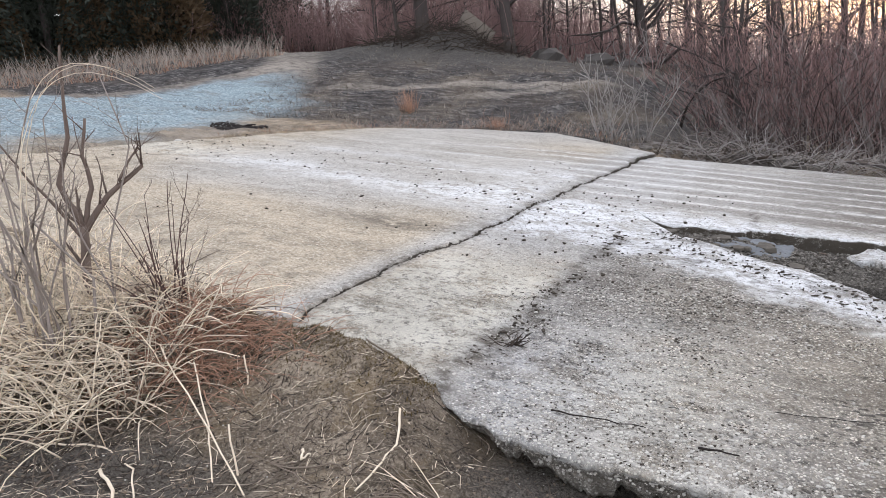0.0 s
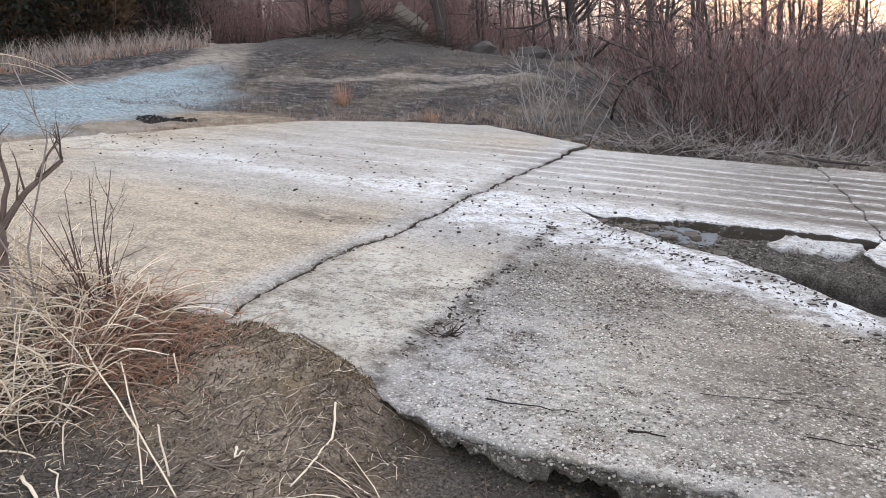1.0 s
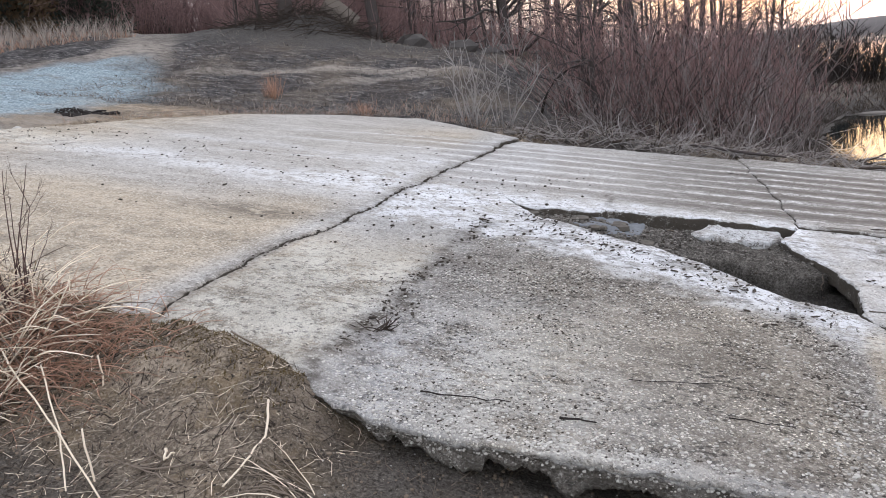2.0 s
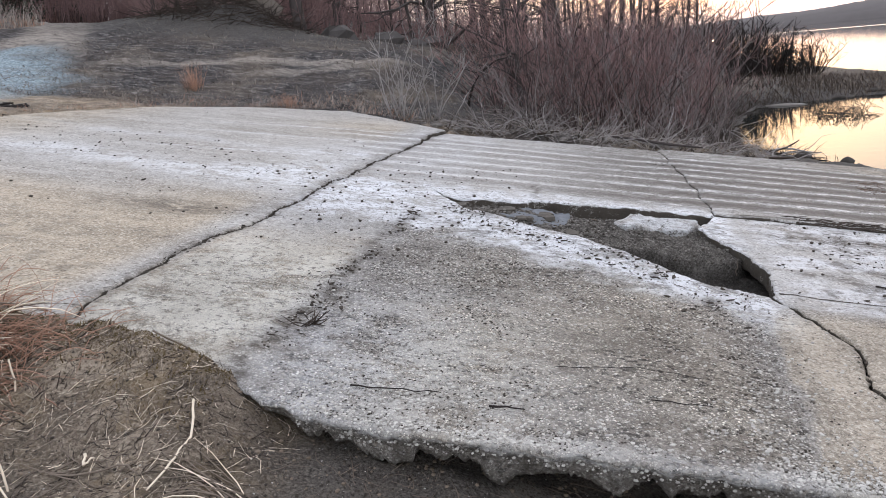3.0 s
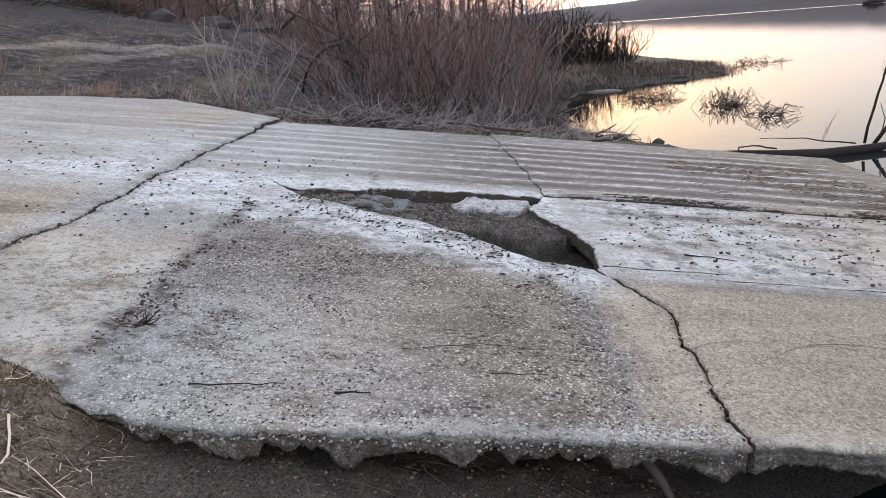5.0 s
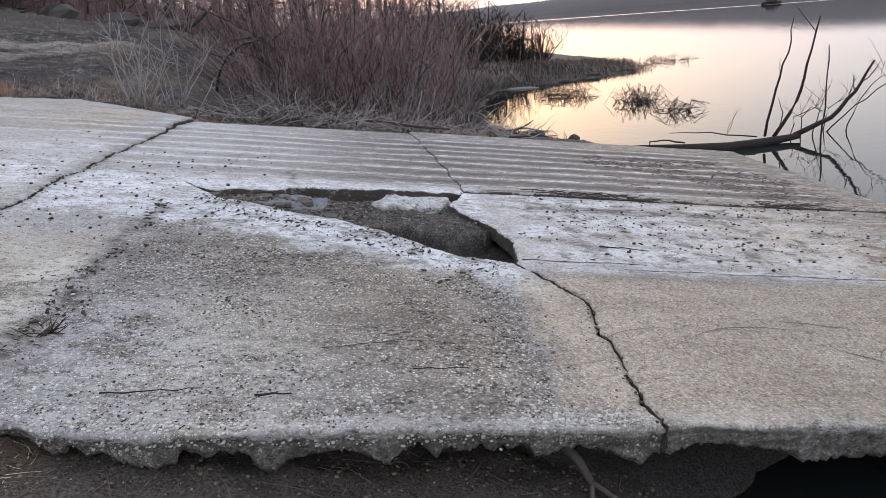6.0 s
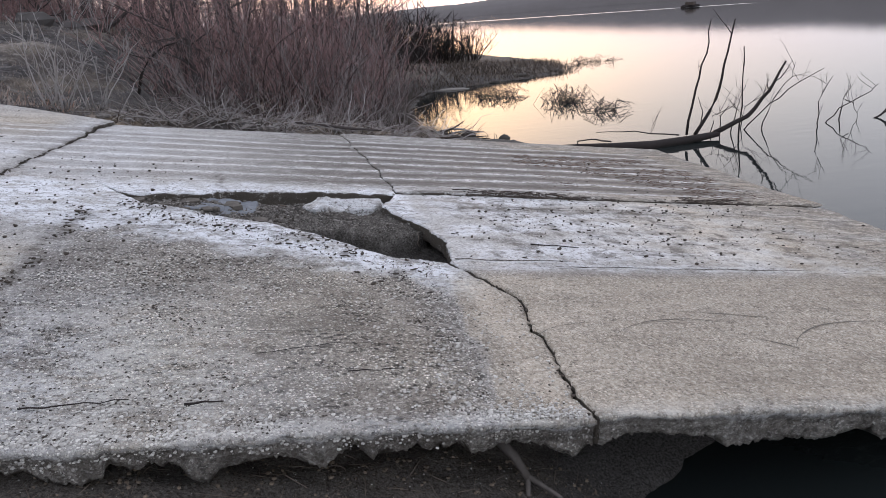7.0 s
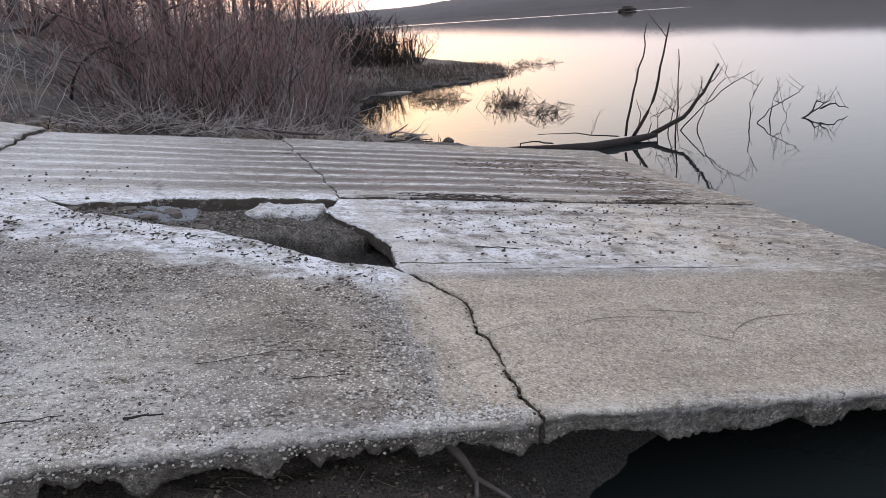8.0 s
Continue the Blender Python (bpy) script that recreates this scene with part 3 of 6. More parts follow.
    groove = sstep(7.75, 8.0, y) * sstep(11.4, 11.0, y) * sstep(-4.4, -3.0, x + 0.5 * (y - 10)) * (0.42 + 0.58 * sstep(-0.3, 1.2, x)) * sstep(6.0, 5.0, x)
    silt_shade = 0.85 * gauss(x + 1.70 - 0.10 * w2 - 0.03 * w3, 0.09 + 0.05 * w2) * sstep(6.6, 6.2, y)
    silt_shade = mx(silt_shade, 0.8 * gauss(y - 5.75 - 0.3 * w - 0.25 * (x + 3.6), 0.3) * gauss(x + 3.6, 0.7))
    silt_shade = mx(silt_shade, 0.6 * gauss(x - JOINT(y), 0.08))
    silt_shade = mx(silt_shade, 1.0 * gauss(y - 6.95 - 0.1 * w3, 0.15) * sstep(1.25, 1.6, x) * sstep(5.5, 3.2, x))
    silt_shade = mx(silt_shade, mx(0.35 * gauss(y - 4.98, 0.3) * sstep(1.4, 2.0, x), 0.7 * sstep(3.6, 5.6, x + 0.4 * w3)))
    silt_shade = mx(silt_shade, mx(0.5 * sstep(11.2, 11.9, y + 0.2 * w3) * sstep(-2.6, 0, x), 0.5 * gauss(y - 7.6, 0.13) * sstep(1.1, 1.4, x)))
    silt_shade = mx(silt_shade, 0.45 * sstep(0.15, 0.5, w3 + 0.3 * w) * sstep(-2.9, -3.2, x) * sstep(5.4, 4.6, y))
    silt_shade = mx(silt_shade, 0.55 * sstep(0.05, 0.45, w3) * sstep(-6.6, -8.2, x))
    silt_shade = mx(silt_shade, 0.30 * gauss(y - 7.72, 0.1) * sstep(-0.5, 0.5, x))
    silt_shade = mx(silt_shade, 0.6 * sstep(7.65, 7.9, y) * sstep(-1.2, 0.2, x))
    silt_shade = mx(silt_shade, 0.95 * gauss(y - 7.64 - 0.05 * w3, 0.07) * sstep(1.1, 1.3, x))
    silt_shade = mx(silt_shade, 0.8 * gauss(x + 1.1, 0.4) * gauss(y - 7.0, 0.35) * sstep(-0.3, 0.3, w3))
    silt_shade = mx(silt_shade, 0.95 * gauss(x + 0.69 + 0.1 * (y - 7.4) - 0.05 * w3, 0.035) * sstep(7.3, 7.4, y) * sstep(8.5, 8.2, y))
    silt_shade = mx(silt_shade, 0.6 * sstep(0.1, 0.4, w3) * sstep(4.95, 5.35, dband) * sstep(7.4, 6.9, y) * sstep(-1.6, -1.3, x) * sstep(1.3, 1.0, x))
    silt_shade = mx(silt_shade, 0.75 * sstep(0.0, 0.4, w3) * sstep(1.3, 1.5, x) * sstep(5.1, 5.4, y) * sstep(7.6, 7.3, y))
    tan = sstep(-2.9, -3.3, x) * (0.12 + 0.85 * sstep(6.8, 5.4, y + 0.4 * w) + 0.6 * gauss(x + 3.6, 0.9) * gauss(y - 11.3, 0.9)) + 0.8 * sstep(-6.6, -8.6, x) + 0.9 * sstep(2.2, 4.2, x) * (0.65 + 0.4 * w2)
    tan = mx(tan, mx(0.75 * sstep(0.88, 0.96, x + 0.05 * w3 - 0.10 * (y - 3.6)) * sstep(5.0, 4.7, y), 0.9 * sstep(-2.95, -2.8, x) * sstep(-1.6, -1.9, x) * sstep(5.8, 4.8, y)))
    tan = mx(tan, 0.8 * sstep(-1.6, -0.6, x) * sstep(1.0, 0.6, x) * sstep(5.4, 4.8, y + 0.5 * x) * (0.7 + 0.5 * w))
    return [np.clip(v, 0, 1) for v in (agg, pale, silt_shade, tan, groove)]


# how deep the washed-out edge of the ramp hangs, along x
TEETH = line((-1.5, 0.06), (-1.36, 0.09), (-1.3, 0.11), (-1.2, 0.08), (-1.16, 0.11), (-1.09, 0.12), (-1.0, 0.155), (-0.92, 0.175), (-0.82, 0.152), (-0.8, 0.09),
             (-0.7, 0.132), (-0.66, 0.105), (-0.55, 0.115), (-0.5, 0.195), (-0.44, 0.203), (-0.32, 0.132), (-0.18, 0.104), (0.04, 0.176), (0.13, 0.11), (0.175, 0.075),
             (0.24, 0.164), (0.3, 0.117), (0.55, 0.116), (0.66, 0.09), (0.685, 0.161), (0.88, 0.116), (1.03, 0.131), (1.19, 0.207), (1.24, 0.14), (1.33, 0.175), (1.38, 0.135),
             (1.55, 0.118), (1.92, 0.15), (1.97, 0.226), (2.16, 0.195), (2.56, 0.178), (2.63, 0.138), (2.79, 0.135), (2.85, 0.2), (3.04, 0.171), (3.1, 0.115), (3.6, 0.16), (4.2, 0.12), (9, 0.14))


def slab(name, left, right, near, far, y_from, y_to, step, lift, thick, label, jag=0.006, near_face=False, seed=1):
    """A slab of the ramp: a fine top with chipped edges, rough sides, and a ragged underside."""
    ym = (y_from + y_to) / 2
    width, depth = float(right(ym) - left(ym)), y_to - y_from
    S, T = np.meshgrid(edge_steps(width, 0.009 if near_face else step), edge_steps(depth, step))
    ny, nx = S.shape
    x, y = left(ym) + width * S, y_from + depth * T
    for _ in range(12):
        y = 0.5 * y + 0.5 * (near(x) + (far(x) - near(x)) * T)
        x = 0.5 * x + 0.5 * (left(y) + (right(y) - left(y)) * S)
    side = np.minimum(S, 1 - S) * width
    ends = np.minimum(T, 1 - T) * depth
    x = x + jag * rugged(y, y * 0 + seed, 5, seed, 5, 0.65) * np.clip(1 - side / 0.06, 0, 1)
    y = y + jag * rugged(x, x * 0 + seed, 5, seed + 3, 5, 0.65) * np.clip(1 - ends / 0.06, 0, 1)
    chip = rugged(x, y, 7, seed + 4, 4)
    e, r = np.minimum(side, (1 - T) * depth), 0.012 + 0.02 * np.clip(chip, 0, 1)
    drop = r * (1 - np.sqrt(np.clip(1 - np.clip(1 - e / (r * 2), 0, 1) ** 2, 0, 1)))
    rn = np.maximum(0.004, (0.018 if near_face else 0.012) + 0.014 * np.clip(chip, -1, 1))
    drop = np.maximum(drop, rn * (1 - np.sqrt(np.clip(1 - np.clip(1 - T * depth / (rn * 1.4), 0, 1) ** 2, 0, 1))))
    a = stains(x, y)
    z = ramp_z(x) + lift(x, y) + 0.012 * bumps(x, y, 0.6, 3) + 0.004 * rugged(x, y, 4, 8, 3) - drop
    z = z + a[0] * 0.004 * rugged(x, y, 30, 5, 2)
    g = Geo()
    verts = np.stack([x, y, z], -1).reshape(-1, 3)
    data = [v.reshape(-1) for v in a]
    g.f = [(j * nx + i, j * nx + i + 1, (j + 1) * nx + i + 1, (j + 1) * nx + i) for j in range(ny - 1) for i in range(nx - 1)]
    ring = np.array([i for i in range(nx)] + [j * nx + nx - 1 for j in range(1, ny)] + [(ny - 1) * nx + i for i in range(nx - 2, -1, -1)] + [j * nx for j in range(ny - 2, 0, -1)])
    p = verts[ring]
    front = (ring < nx) & near_face
    out = p[:, :2] - verts[:, :2].mean(0)
    out /= np.linalg.norm(out, axis=1)[:, None]
    out = np.where((ring < nx)[:, None], np.array([[0.0, -1.0]]), out)
    px, py = p[:, 0], p[:, 1]
    teeth = TEETH(px) - thick + 0.016 * rugged(px, px * 0 + seed, 21, seed + 6, 5, 0.78)
    ragged = thick + np.where(front, teeth, 0.02 * bumps(px, py, 3, seed))
    last, rows, n = ring, 10, len(ring)
    all_v = [verts]
    for k in range(1, rows + 1):
        h = k / rows
        push = np.where(front, 0.007 * rugged(px, py * 0 + h * 1.0, 3, seed + 1, 3, 0.6) + 0.007 * rugged(px, py * 0 + h * 0.16, 26, seed + 2, 3, 0.7) - 0.022 * sstep(0.0, 0.35, h) - 0.04 * h ** 2, 0.008 * bumps(px + py, py * 0 + h, 8, seed))
        q = p.copy()
        q[:, :2] += out * push[:, None]
        q[:, 2] -= ragged * h
        all_v.append(q)
        row = np.arange(n) + len(verts) + (k - 1) * n
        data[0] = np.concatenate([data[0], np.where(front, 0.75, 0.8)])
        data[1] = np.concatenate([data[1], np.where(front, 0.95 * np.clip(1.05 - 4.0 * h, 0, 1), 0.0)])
        # shade put into the colour: front face below its lip, other sides throughout
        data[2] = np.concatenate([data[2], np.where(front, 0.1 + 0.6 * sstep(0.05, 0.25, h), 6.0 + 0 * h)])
        data[3] = np.concatenate([data[3], np.full(n, 0.15)])
        data[4] = np.concatenate([data[4], np.zeros(n)])
        g.f += [(int(last[i]), int(row[i]), int(row[(i + 1) % n]), int(last[(i + 1) % n])) for i in range(n)]
        last = row
    g.f.append(tuple(int(v) for v in last[::-1]))
    g.v = np.concatenate(all_v).tolist()
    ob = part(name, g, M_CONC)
    for key, val in zip(("agg", "bloom", "silt_shade", "tan", "groove"), data):
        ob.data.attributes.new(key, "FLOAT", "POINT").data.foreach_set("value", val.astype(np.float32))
    return tagged(ob, label, "concrete slab", "slabs of the ramp")


def level(v):
    return lambda x: np.asarray(x) * 0 + v


def moved(fn, by):
    return lambda v: fn(v) + by


def cross_joint(y):
    y = np.asarray(y, float)
    return 1.04 - 0.07 * np.clip(y - 8.5, 0, 9) + 0.05 * rugged(y, y * 0 + 6, 1.8, 51, 5, 0.6)


slab("concrete_slab", moved(JOINT, 0.010), moved(CRACK, -0.004), NEAR_EDGE, HOLE_NEAR, 2.7, 7.5, 0.028,
     lambda x, y: 0.014 * sstep(-1.65, -1.85, x) - 0.012 * sstep(0.4, 1.2, x), 0.125,
     "undermined concrete slab with bare aggregate and a ragged broken edge", near_face=True, seed=1, jag=0.012)
slab("concrete_slab", moved(CRACK, 0.005), level(9.0), NEAR_EDGE, level(7.54), 2.7, 7.54, 0.04, lambda x, y: 0.008 + 0 * x, 0.13,
     "tan concrete slab running down into the water, undercut along one side", near_face=True, seed=2)
slab("concrete_slab", moved(JOINT, -7.1), moved(JOINT, -0.010), line((-10, 3.1), (-2, 2.95)),
     line((-10.5, 5.0), (-9.6, 6.5), (-9.1, 8.3), (-8.4, 10.4), (-7.6, 11.8), (-6.1, 12.75), (-4.66, 13.35), (-2.5, 11.85)), 3.0, 12.0, 0.06,
     lambda x, y: 0.022 + 0.05 * sstep(9, 12.5, y), 0.2, "grey upper concrete slab strewn with small dark clods", jag=0.02, seed=3)
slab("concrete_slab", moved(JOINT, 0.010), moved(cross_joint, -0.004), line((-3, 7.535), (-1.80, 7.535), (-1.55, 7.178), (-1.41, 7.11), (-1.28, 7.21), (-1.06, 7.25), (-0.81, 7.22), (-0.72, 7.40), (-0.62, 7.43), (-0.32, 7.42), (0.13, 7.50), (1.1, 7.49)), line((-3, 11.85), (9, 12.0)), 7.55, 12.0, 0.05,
     lambda x, y: 0.014 + 0 * x, 0.2, "grey concrete slab with pale groove lines behind the break", seed=4)
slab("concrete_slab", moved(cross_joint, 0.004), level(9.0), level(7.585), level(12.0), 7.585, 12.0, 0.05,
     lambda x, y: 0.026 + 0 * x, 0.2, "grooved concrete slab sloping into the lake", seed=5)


def on_ground(x, y):
    """The height of the built ground sheet at a place."""
    gx, gy, z = SHEET["x"], SHEET["y"], SHEET["z"]
    i = min(max(int(np.searchsorted(gx, x)) - 1, 0), len(gx) - 2)
    j = min(max(int(np.searchsorted(gy, y)) - 1, 0), len(gy) - 2)
    u, v = (x - gx[i]) / (gx[i + 1] - gx[i]), (y - gy[j]) / (gy[j + 1] - gy[j])
    return float((z[j, i] * (1 - u) + z[j, i + 1] * u) * (1 - v) + (z[j + 1, i] * (1 - u) + z[j + 1, i + 1] * u) * v)


# ---- loose pieces in the break ----
def plate(name, outline, z_at, thick, label, material_data, seed, material=None):
    """A broken flat piece of slab with a rough top and sides."""
    rng = random.Random(seed)
    pts = []
    n = len(outline)
    for i in range(n):
        a, b = Vector(outline[i]), Vector(outline[(i + 1) % n])
        for k in range(6):
            p = a.lerp(b, k / 6)
            pts.append((p.x + rng.uniform(-0.02, 0.02), p.y + rng.uniform(-0.02, 0.02)))
    cx, cy = sum(p[0] for p in pts) / len(pts), sum(p[1] for p in pts) / len(pts)
    g, rings = Geo(False), []
    for s, dz in ((0.02, 0.0), (0.25, 0.0), (0.5, 0.0), (0.75, 0.0), (0.95, -0.004), (1.0, -0.02), (1.0, -thick * 0.5), (0.97, -thick)):
        row = []
        for x, y in pts:
            px, py = cx + (x - cx) * s, cy + (y - cy) * s
            g.v.append((px, py, z_at(px, py) + dz + 0.03 * float(rugged(px, py, 5, seed, 4))))
            row.append(len(g.v) - 1)
        rings.append(row)
    m = len(pts)
    for a, b in zip(rings, rings[1:]):
        for i in range(m):
            g.f.append((a[i], b[i], b[(i + 1) % m], a[(i + 1) % m]))
    g.f.append(tuple(rings[0]))
    ob = part(name, g, material or M_CONC)
    for key, val in zip(("agg", "bloom", "silt_shade", "tan", "groove"), (*material_data, 0.0)):
        ob.data.attributes.new(key, "FLOAT", "POINT").data.foreach_set("value", np.full(len(g.v), val, np.float32))
    return tagged(ob, label, "concrete piece", "broken pieces in the hole")


def build_bed():
    """Dark soil and rubble in the hole: a mound at the back, a deeper trench along the near lip."""
    gx, gy = np.linspace(-1.62, 1.4, 152), np.linspace(4.95, 7.7, 138)
    X, Y = np.meshgrid(gx, gy)
    brow = np.interp(X, [-1.5, -0.5, 0.0, 0.26, 0.5, 0.8, 1.0, 1.15, 1.4], [6.5, 6.35, 6.25, 6.18, 6.06, 6.02, 6.1, 6.4, 6.5]) + 0.06 * rugged(X, X * 0, 3, 61, 3)
    h = -0.20 + 0.145 * sstep(-0.015, 0.02, Y - brow) + 0.022 * np.exp(-((X - 0.6) / 0.35) ** 2 - ((Y - 6.4) / 0.35) ** 2)
    h = h - 0.09 * sstep(7.15, 7.38, Y) * sstep(-1.1, -0.7, X) + 0.12 * sstep(0.0, -0.6, X) * sstep(0.05, -0.05, Y - brow) + 0.015 * sstep(-0.2, -0.8, X) * sstep(7.25, 7.1, Y)
    h = h + 0.03 * rugged(X, Y, 3.5, 62, 3) + 0.022 * np.abs(rugged(X, Y, 11, 63, 4, 0.7)) - 0.012
    Z = np.minimum(ramp_z(X) + h, ramp_z(X) - 0.025)
    nx, ny = len(gx), len(gy)
    g = Geo()
    g.v = np.stack([X, Y, Z], -1).reshape(-1, 3).tolist()
    g.f = [(j * nx + i, j * nx + i + 1, (j + 1) * nx + i + 1, (j + 1) * nx + i) for j in range(ny - 1) for i in range(nx - 1)]
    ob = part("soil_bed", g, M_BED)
    # painted shade: trench below the near lip, and strip under the back edge
    wet_shade = np.clip(0.12 + 0.8 * sstep(0.03, -0.02, Y - brow) * sstep(-0.3, 0.2, X) + 0.4 * sstep(7.1, 7.35, Y) + 0.25 * rugged(X, Y, 2.2, 64, 4), 0.2, 0.97).reshape(-1)
    ob.data.attributes.new("wet_shade", "FLOAT", "POINT").data.foreach_set("value", wet_shade.astype(np.float32))
    return tagged(ob, "dark crumbly soil and rubble heaped in the broken hole", "soil", kind="stuff"), (gx, gy, Z)


BED, BED_GRID = build_bed()


def bed_z(x, y):
    gx, gy, z = BED_GRID
    i, j = min(max(int(np.searchsorted(gx, x)), 0), len(gx) - 1), min(max(int(np.searchsorted(gy, y)), 0), len(gy) - 1)
    return float(z[j, i])


plate("concrete_fragment", [(0.06, 7.0), (0.22, 7.3), (0.38, 7.44), (0.86, 7.46), (0.84, 7.07), (0.66, 6.9), (0.44, 6.83), (0.2, 6.88)], lambda x, y: ramp_z(x) - 0.018, 0.15, "pale broken piece of concrete sunk in the hole", (0.7, 0.9, 0.2, 0.1), 2)
plate("concrete_fragment", [(-1.0, 6.92), (-0.88, 7.14), (-0.55, 7.2), (-0.36, 7.12), (-0.34, 6.83), (-0.48, 6.63), (-0.74, 6.64)], lambda x, y: ramp_z(x) - 0.032 + 0.07 * (y - 7), 0.14, "blue-grey sliver of slab tilted into the hole", (0.5, 0.25, 0.6, 0.0), 4, M_SLATE)
rng = random.Random(14)
for k in range(46):
    if k < 26:
        x, y = rng.uniform(-1.45, -0.55), rng.uniform(6.75, 7.4)
    else:
        x = rng.uniform(-0.5, 1.05)
        y = float(HOLE_NEAR(x)) + abs(rng.gauss(0.05, 0.25))
    if not float(HOLE_NEAR(x)) < y < 7.35:
        continue
    g = Geo(False)
    s_ = rng.uniform(0.02, 0.085)
    g.stone((0, 0, s_ * 0.15), s_ * rng.uniform(0.9, 1.8), s_, s_ * rng.uniform(0.25, 0.5), rng, 5, 3)
    ob = tagged(part("rubble_chunk", g, M_DIRTY), "angular chunk of broken concrete in the hole", "rubble", "rubble in the hole")
    ob.location = (x, y, bed_z(x, y))


def rubble(name, label, category, spots, size, material, seed, flatten=0.6, power=3.0):
    """Many small stones or clods in one mesh, at (x, y, z)."""
    rng = random.Random(seed)
    g = Geo(False)
    for x, y, z in spots:
        s = size[0] + (size[1] - size[0]) * rng.random() ** power
        g.stone((x, y, z + s * flatten * 0.45), s * rng.uniform(0.8, 1.4), s, s * flatten, rng, 5, 3)
    return tagged(part(name, g, material), label, category, kind="stuff")


rng = random.Random(4)


def top_z(x, y):
    return float(ramp_z(x)) + 0.02


spots = []
while len(spots) < 700:
    x, y = rng.uniform(-9, -2.9), rng.uniform(4.2, 12.5)
    keep = 0.12 + 1.0 * math.exp(-((y - 8.2 + 0.12 * (x + 6)) / 1.0) ** 2) + 0.8 * math.exp(-((x + 3.3) / 0.5) ** 2 - ((y - 8) / 1.6) ** 2)
    if rng.random() < keep * 0.7:
        spots.append((x, y, top_z(x, y) + (0.05 if y > 11.5 else 0.0)))
while len(spots) < 960:
    x, y = rng.uniform(-2.7, -1.0), rng.uniform(4.6, 9)
    spots.append((x, y, top_z(x, y)))
while len(spots) < 1330:
    x, y = rng.gauss(3.2, 1.6), rng.uniform(5.1, 7.6)
    if 1.5 < x < 6.0:
        spots.append((x, y, top_z(x, y)))
while len(spots) < 1480:
    x, y = rng.uniform(3.5, 5.9), rng.uniform(7.6, 11.0)
    spots.append((x, y, top_z(x, y)))
rubble("clods", "small dark clods of mud strewn over the concrete", "clods", spots, (0.004, 0.020), M_CLOD, 5)
spots = []
for _ in range(110):
    cx, cy = rng.uniform(-1.6, 0.9), rng.uniform(3.2, 6.2)
    for _ in range(rng.randint(5, 20)):
        x, y = cx + rng.gauss(0, 0.07), cy + rng.gauss(0, 0.045)
        if -1.9 < x < 1.0 and y < float(HOLE_NEAR(x)) - 0.06:
            spots.append((x, y, top_z(x, y) - 0.022))
rubble("fine_clods", "dark specks of soil caught in the bare aggregate", "clods", spots, (0.003, 0.010), M_CLOD, 28, 0.45, 1.6)

spots = []
for _ in range(700):
    y = rng.uniform(3.3, 11.8)
    x = float(JOINT(y)) + rng.gauss(0, 0.035)
    spots.append((x, y, top_z(x, y) - 0.012))
for _ in range(260):
    y = rng.uniform(3.1, 6.6)
    x = -1.72 + 0.12 * float(bumps(-1.7, y, 2.3, 2)) + rng.gauss(0, 0.06)
    spots.append((x, y, top_z(x, y) - 0.015))
for _ in range(40):
    y = rng.uniform(2.8, 5.1)
    x = float(CRACK(y)) + rng.gauss(0, 0.012)
    spots.append((x, y, top_z(x, y) - 0.03))
bed_spots = []
for _ in range(2600):
    x = rng.uniform(-1.4, 1.1)
    y = rng.uniform(float(HOLE_NEAR(x)), 7.35)
    if y > 6.22 or x < 0.0:
        bed_spots.append((x, y, bed_z(x, y) - 0.002))
rubble("bed_gravel", "grey gravel crumbs over the soil in the hole", "gravel", bed_spots, (0.004, 0.017), M_GRAVEL, 29, 0.6, 2.0)
for _ in range(1500):
    x = rng.uniform(-1.35, 1.1)
    y = rng.uniform(float(HOLE_NEAR(x)), 7.4)
    spots.append((x, y, bed_z(x, y) - 0.002))
rubble("crumbled_concrete", "dark crumbs and soil filling the joints and the hole", "rubble", spots, (0.004, 0.016), M_CLOD, 6)

spots = []
SX, SY = np.random.RandomState(3).uniform(-2.75, 3.4, 60000), 2.68 + 2.9 * np.random.RandomState(4).uniform(0, 1, 60000) ** 1.6
SA = stains(SX, SY)[0]
for x, y, a in zip(SX, SY, SA):
    if len(spots) >= 13000:
        break
    if rng.random() < float(a) and abs(x - float(CRACK(y))) > 0.03 and (x > float(CRACK(y)) or y < float(HOLE_NEAR(x)) - 0.05) and y > float(NEAR_EDGE(x)) + 0.03 and not (x < -1.5 and y < float(dirt_edge(x)) + 0.05):
        spots.append((x, y, float(ramp_z(x)) + float(0.014 * sstep(-1.65, -1.85, x) - 0.012 * sstep(0.4, 1.2, x)) - 0.002))
rubble("exposed_aggregate", "pale pebbles standing proud of the worn concrete", "pebbles", spots[:9500], (0.003, 0.0120), M_PEBBLE, 7, 0.5, 2.0)
rubble("dark_aggregate", "dark pebbles and crumbs in the worn concrete", "pebbles", spots[9500:], (0.003, 0.008), M_CLOD, 27, 0.4, 1.6)
spots = []
EDGE_OFF = []
for k in range(4200):
    x = rng.uniform(-1.36, 1.25) if k % 8 else rng.uniform(1.3, 4.4)
    if k % 20 < 17:
        EDGE_OFF.append(abs(rng.gauss(0, 0.07)))
        spots.append((x, float(NEAR_EDGE(x)) + 0.016 + EDGE_OFF[-1], float(ramp_z(x)) - 0.007 - 0.010 * max(0, 1 - EDGE_OFF[-1] / 0.03) ** 2))
    else:
        spots.append((x, float(NEAR_EDGE(x)) + 0.018, float(ramp_z(x)) - 0.025 - abs(rng.gauss(0, 0.028))))
rubble("edge_pebbles", "coarse pale pebbles bared along the slab's rounded edge", "pebbles", spots, (0.003, 0.0105), M_PEBBLE, 8, 0.6, 2.0)
spots = []
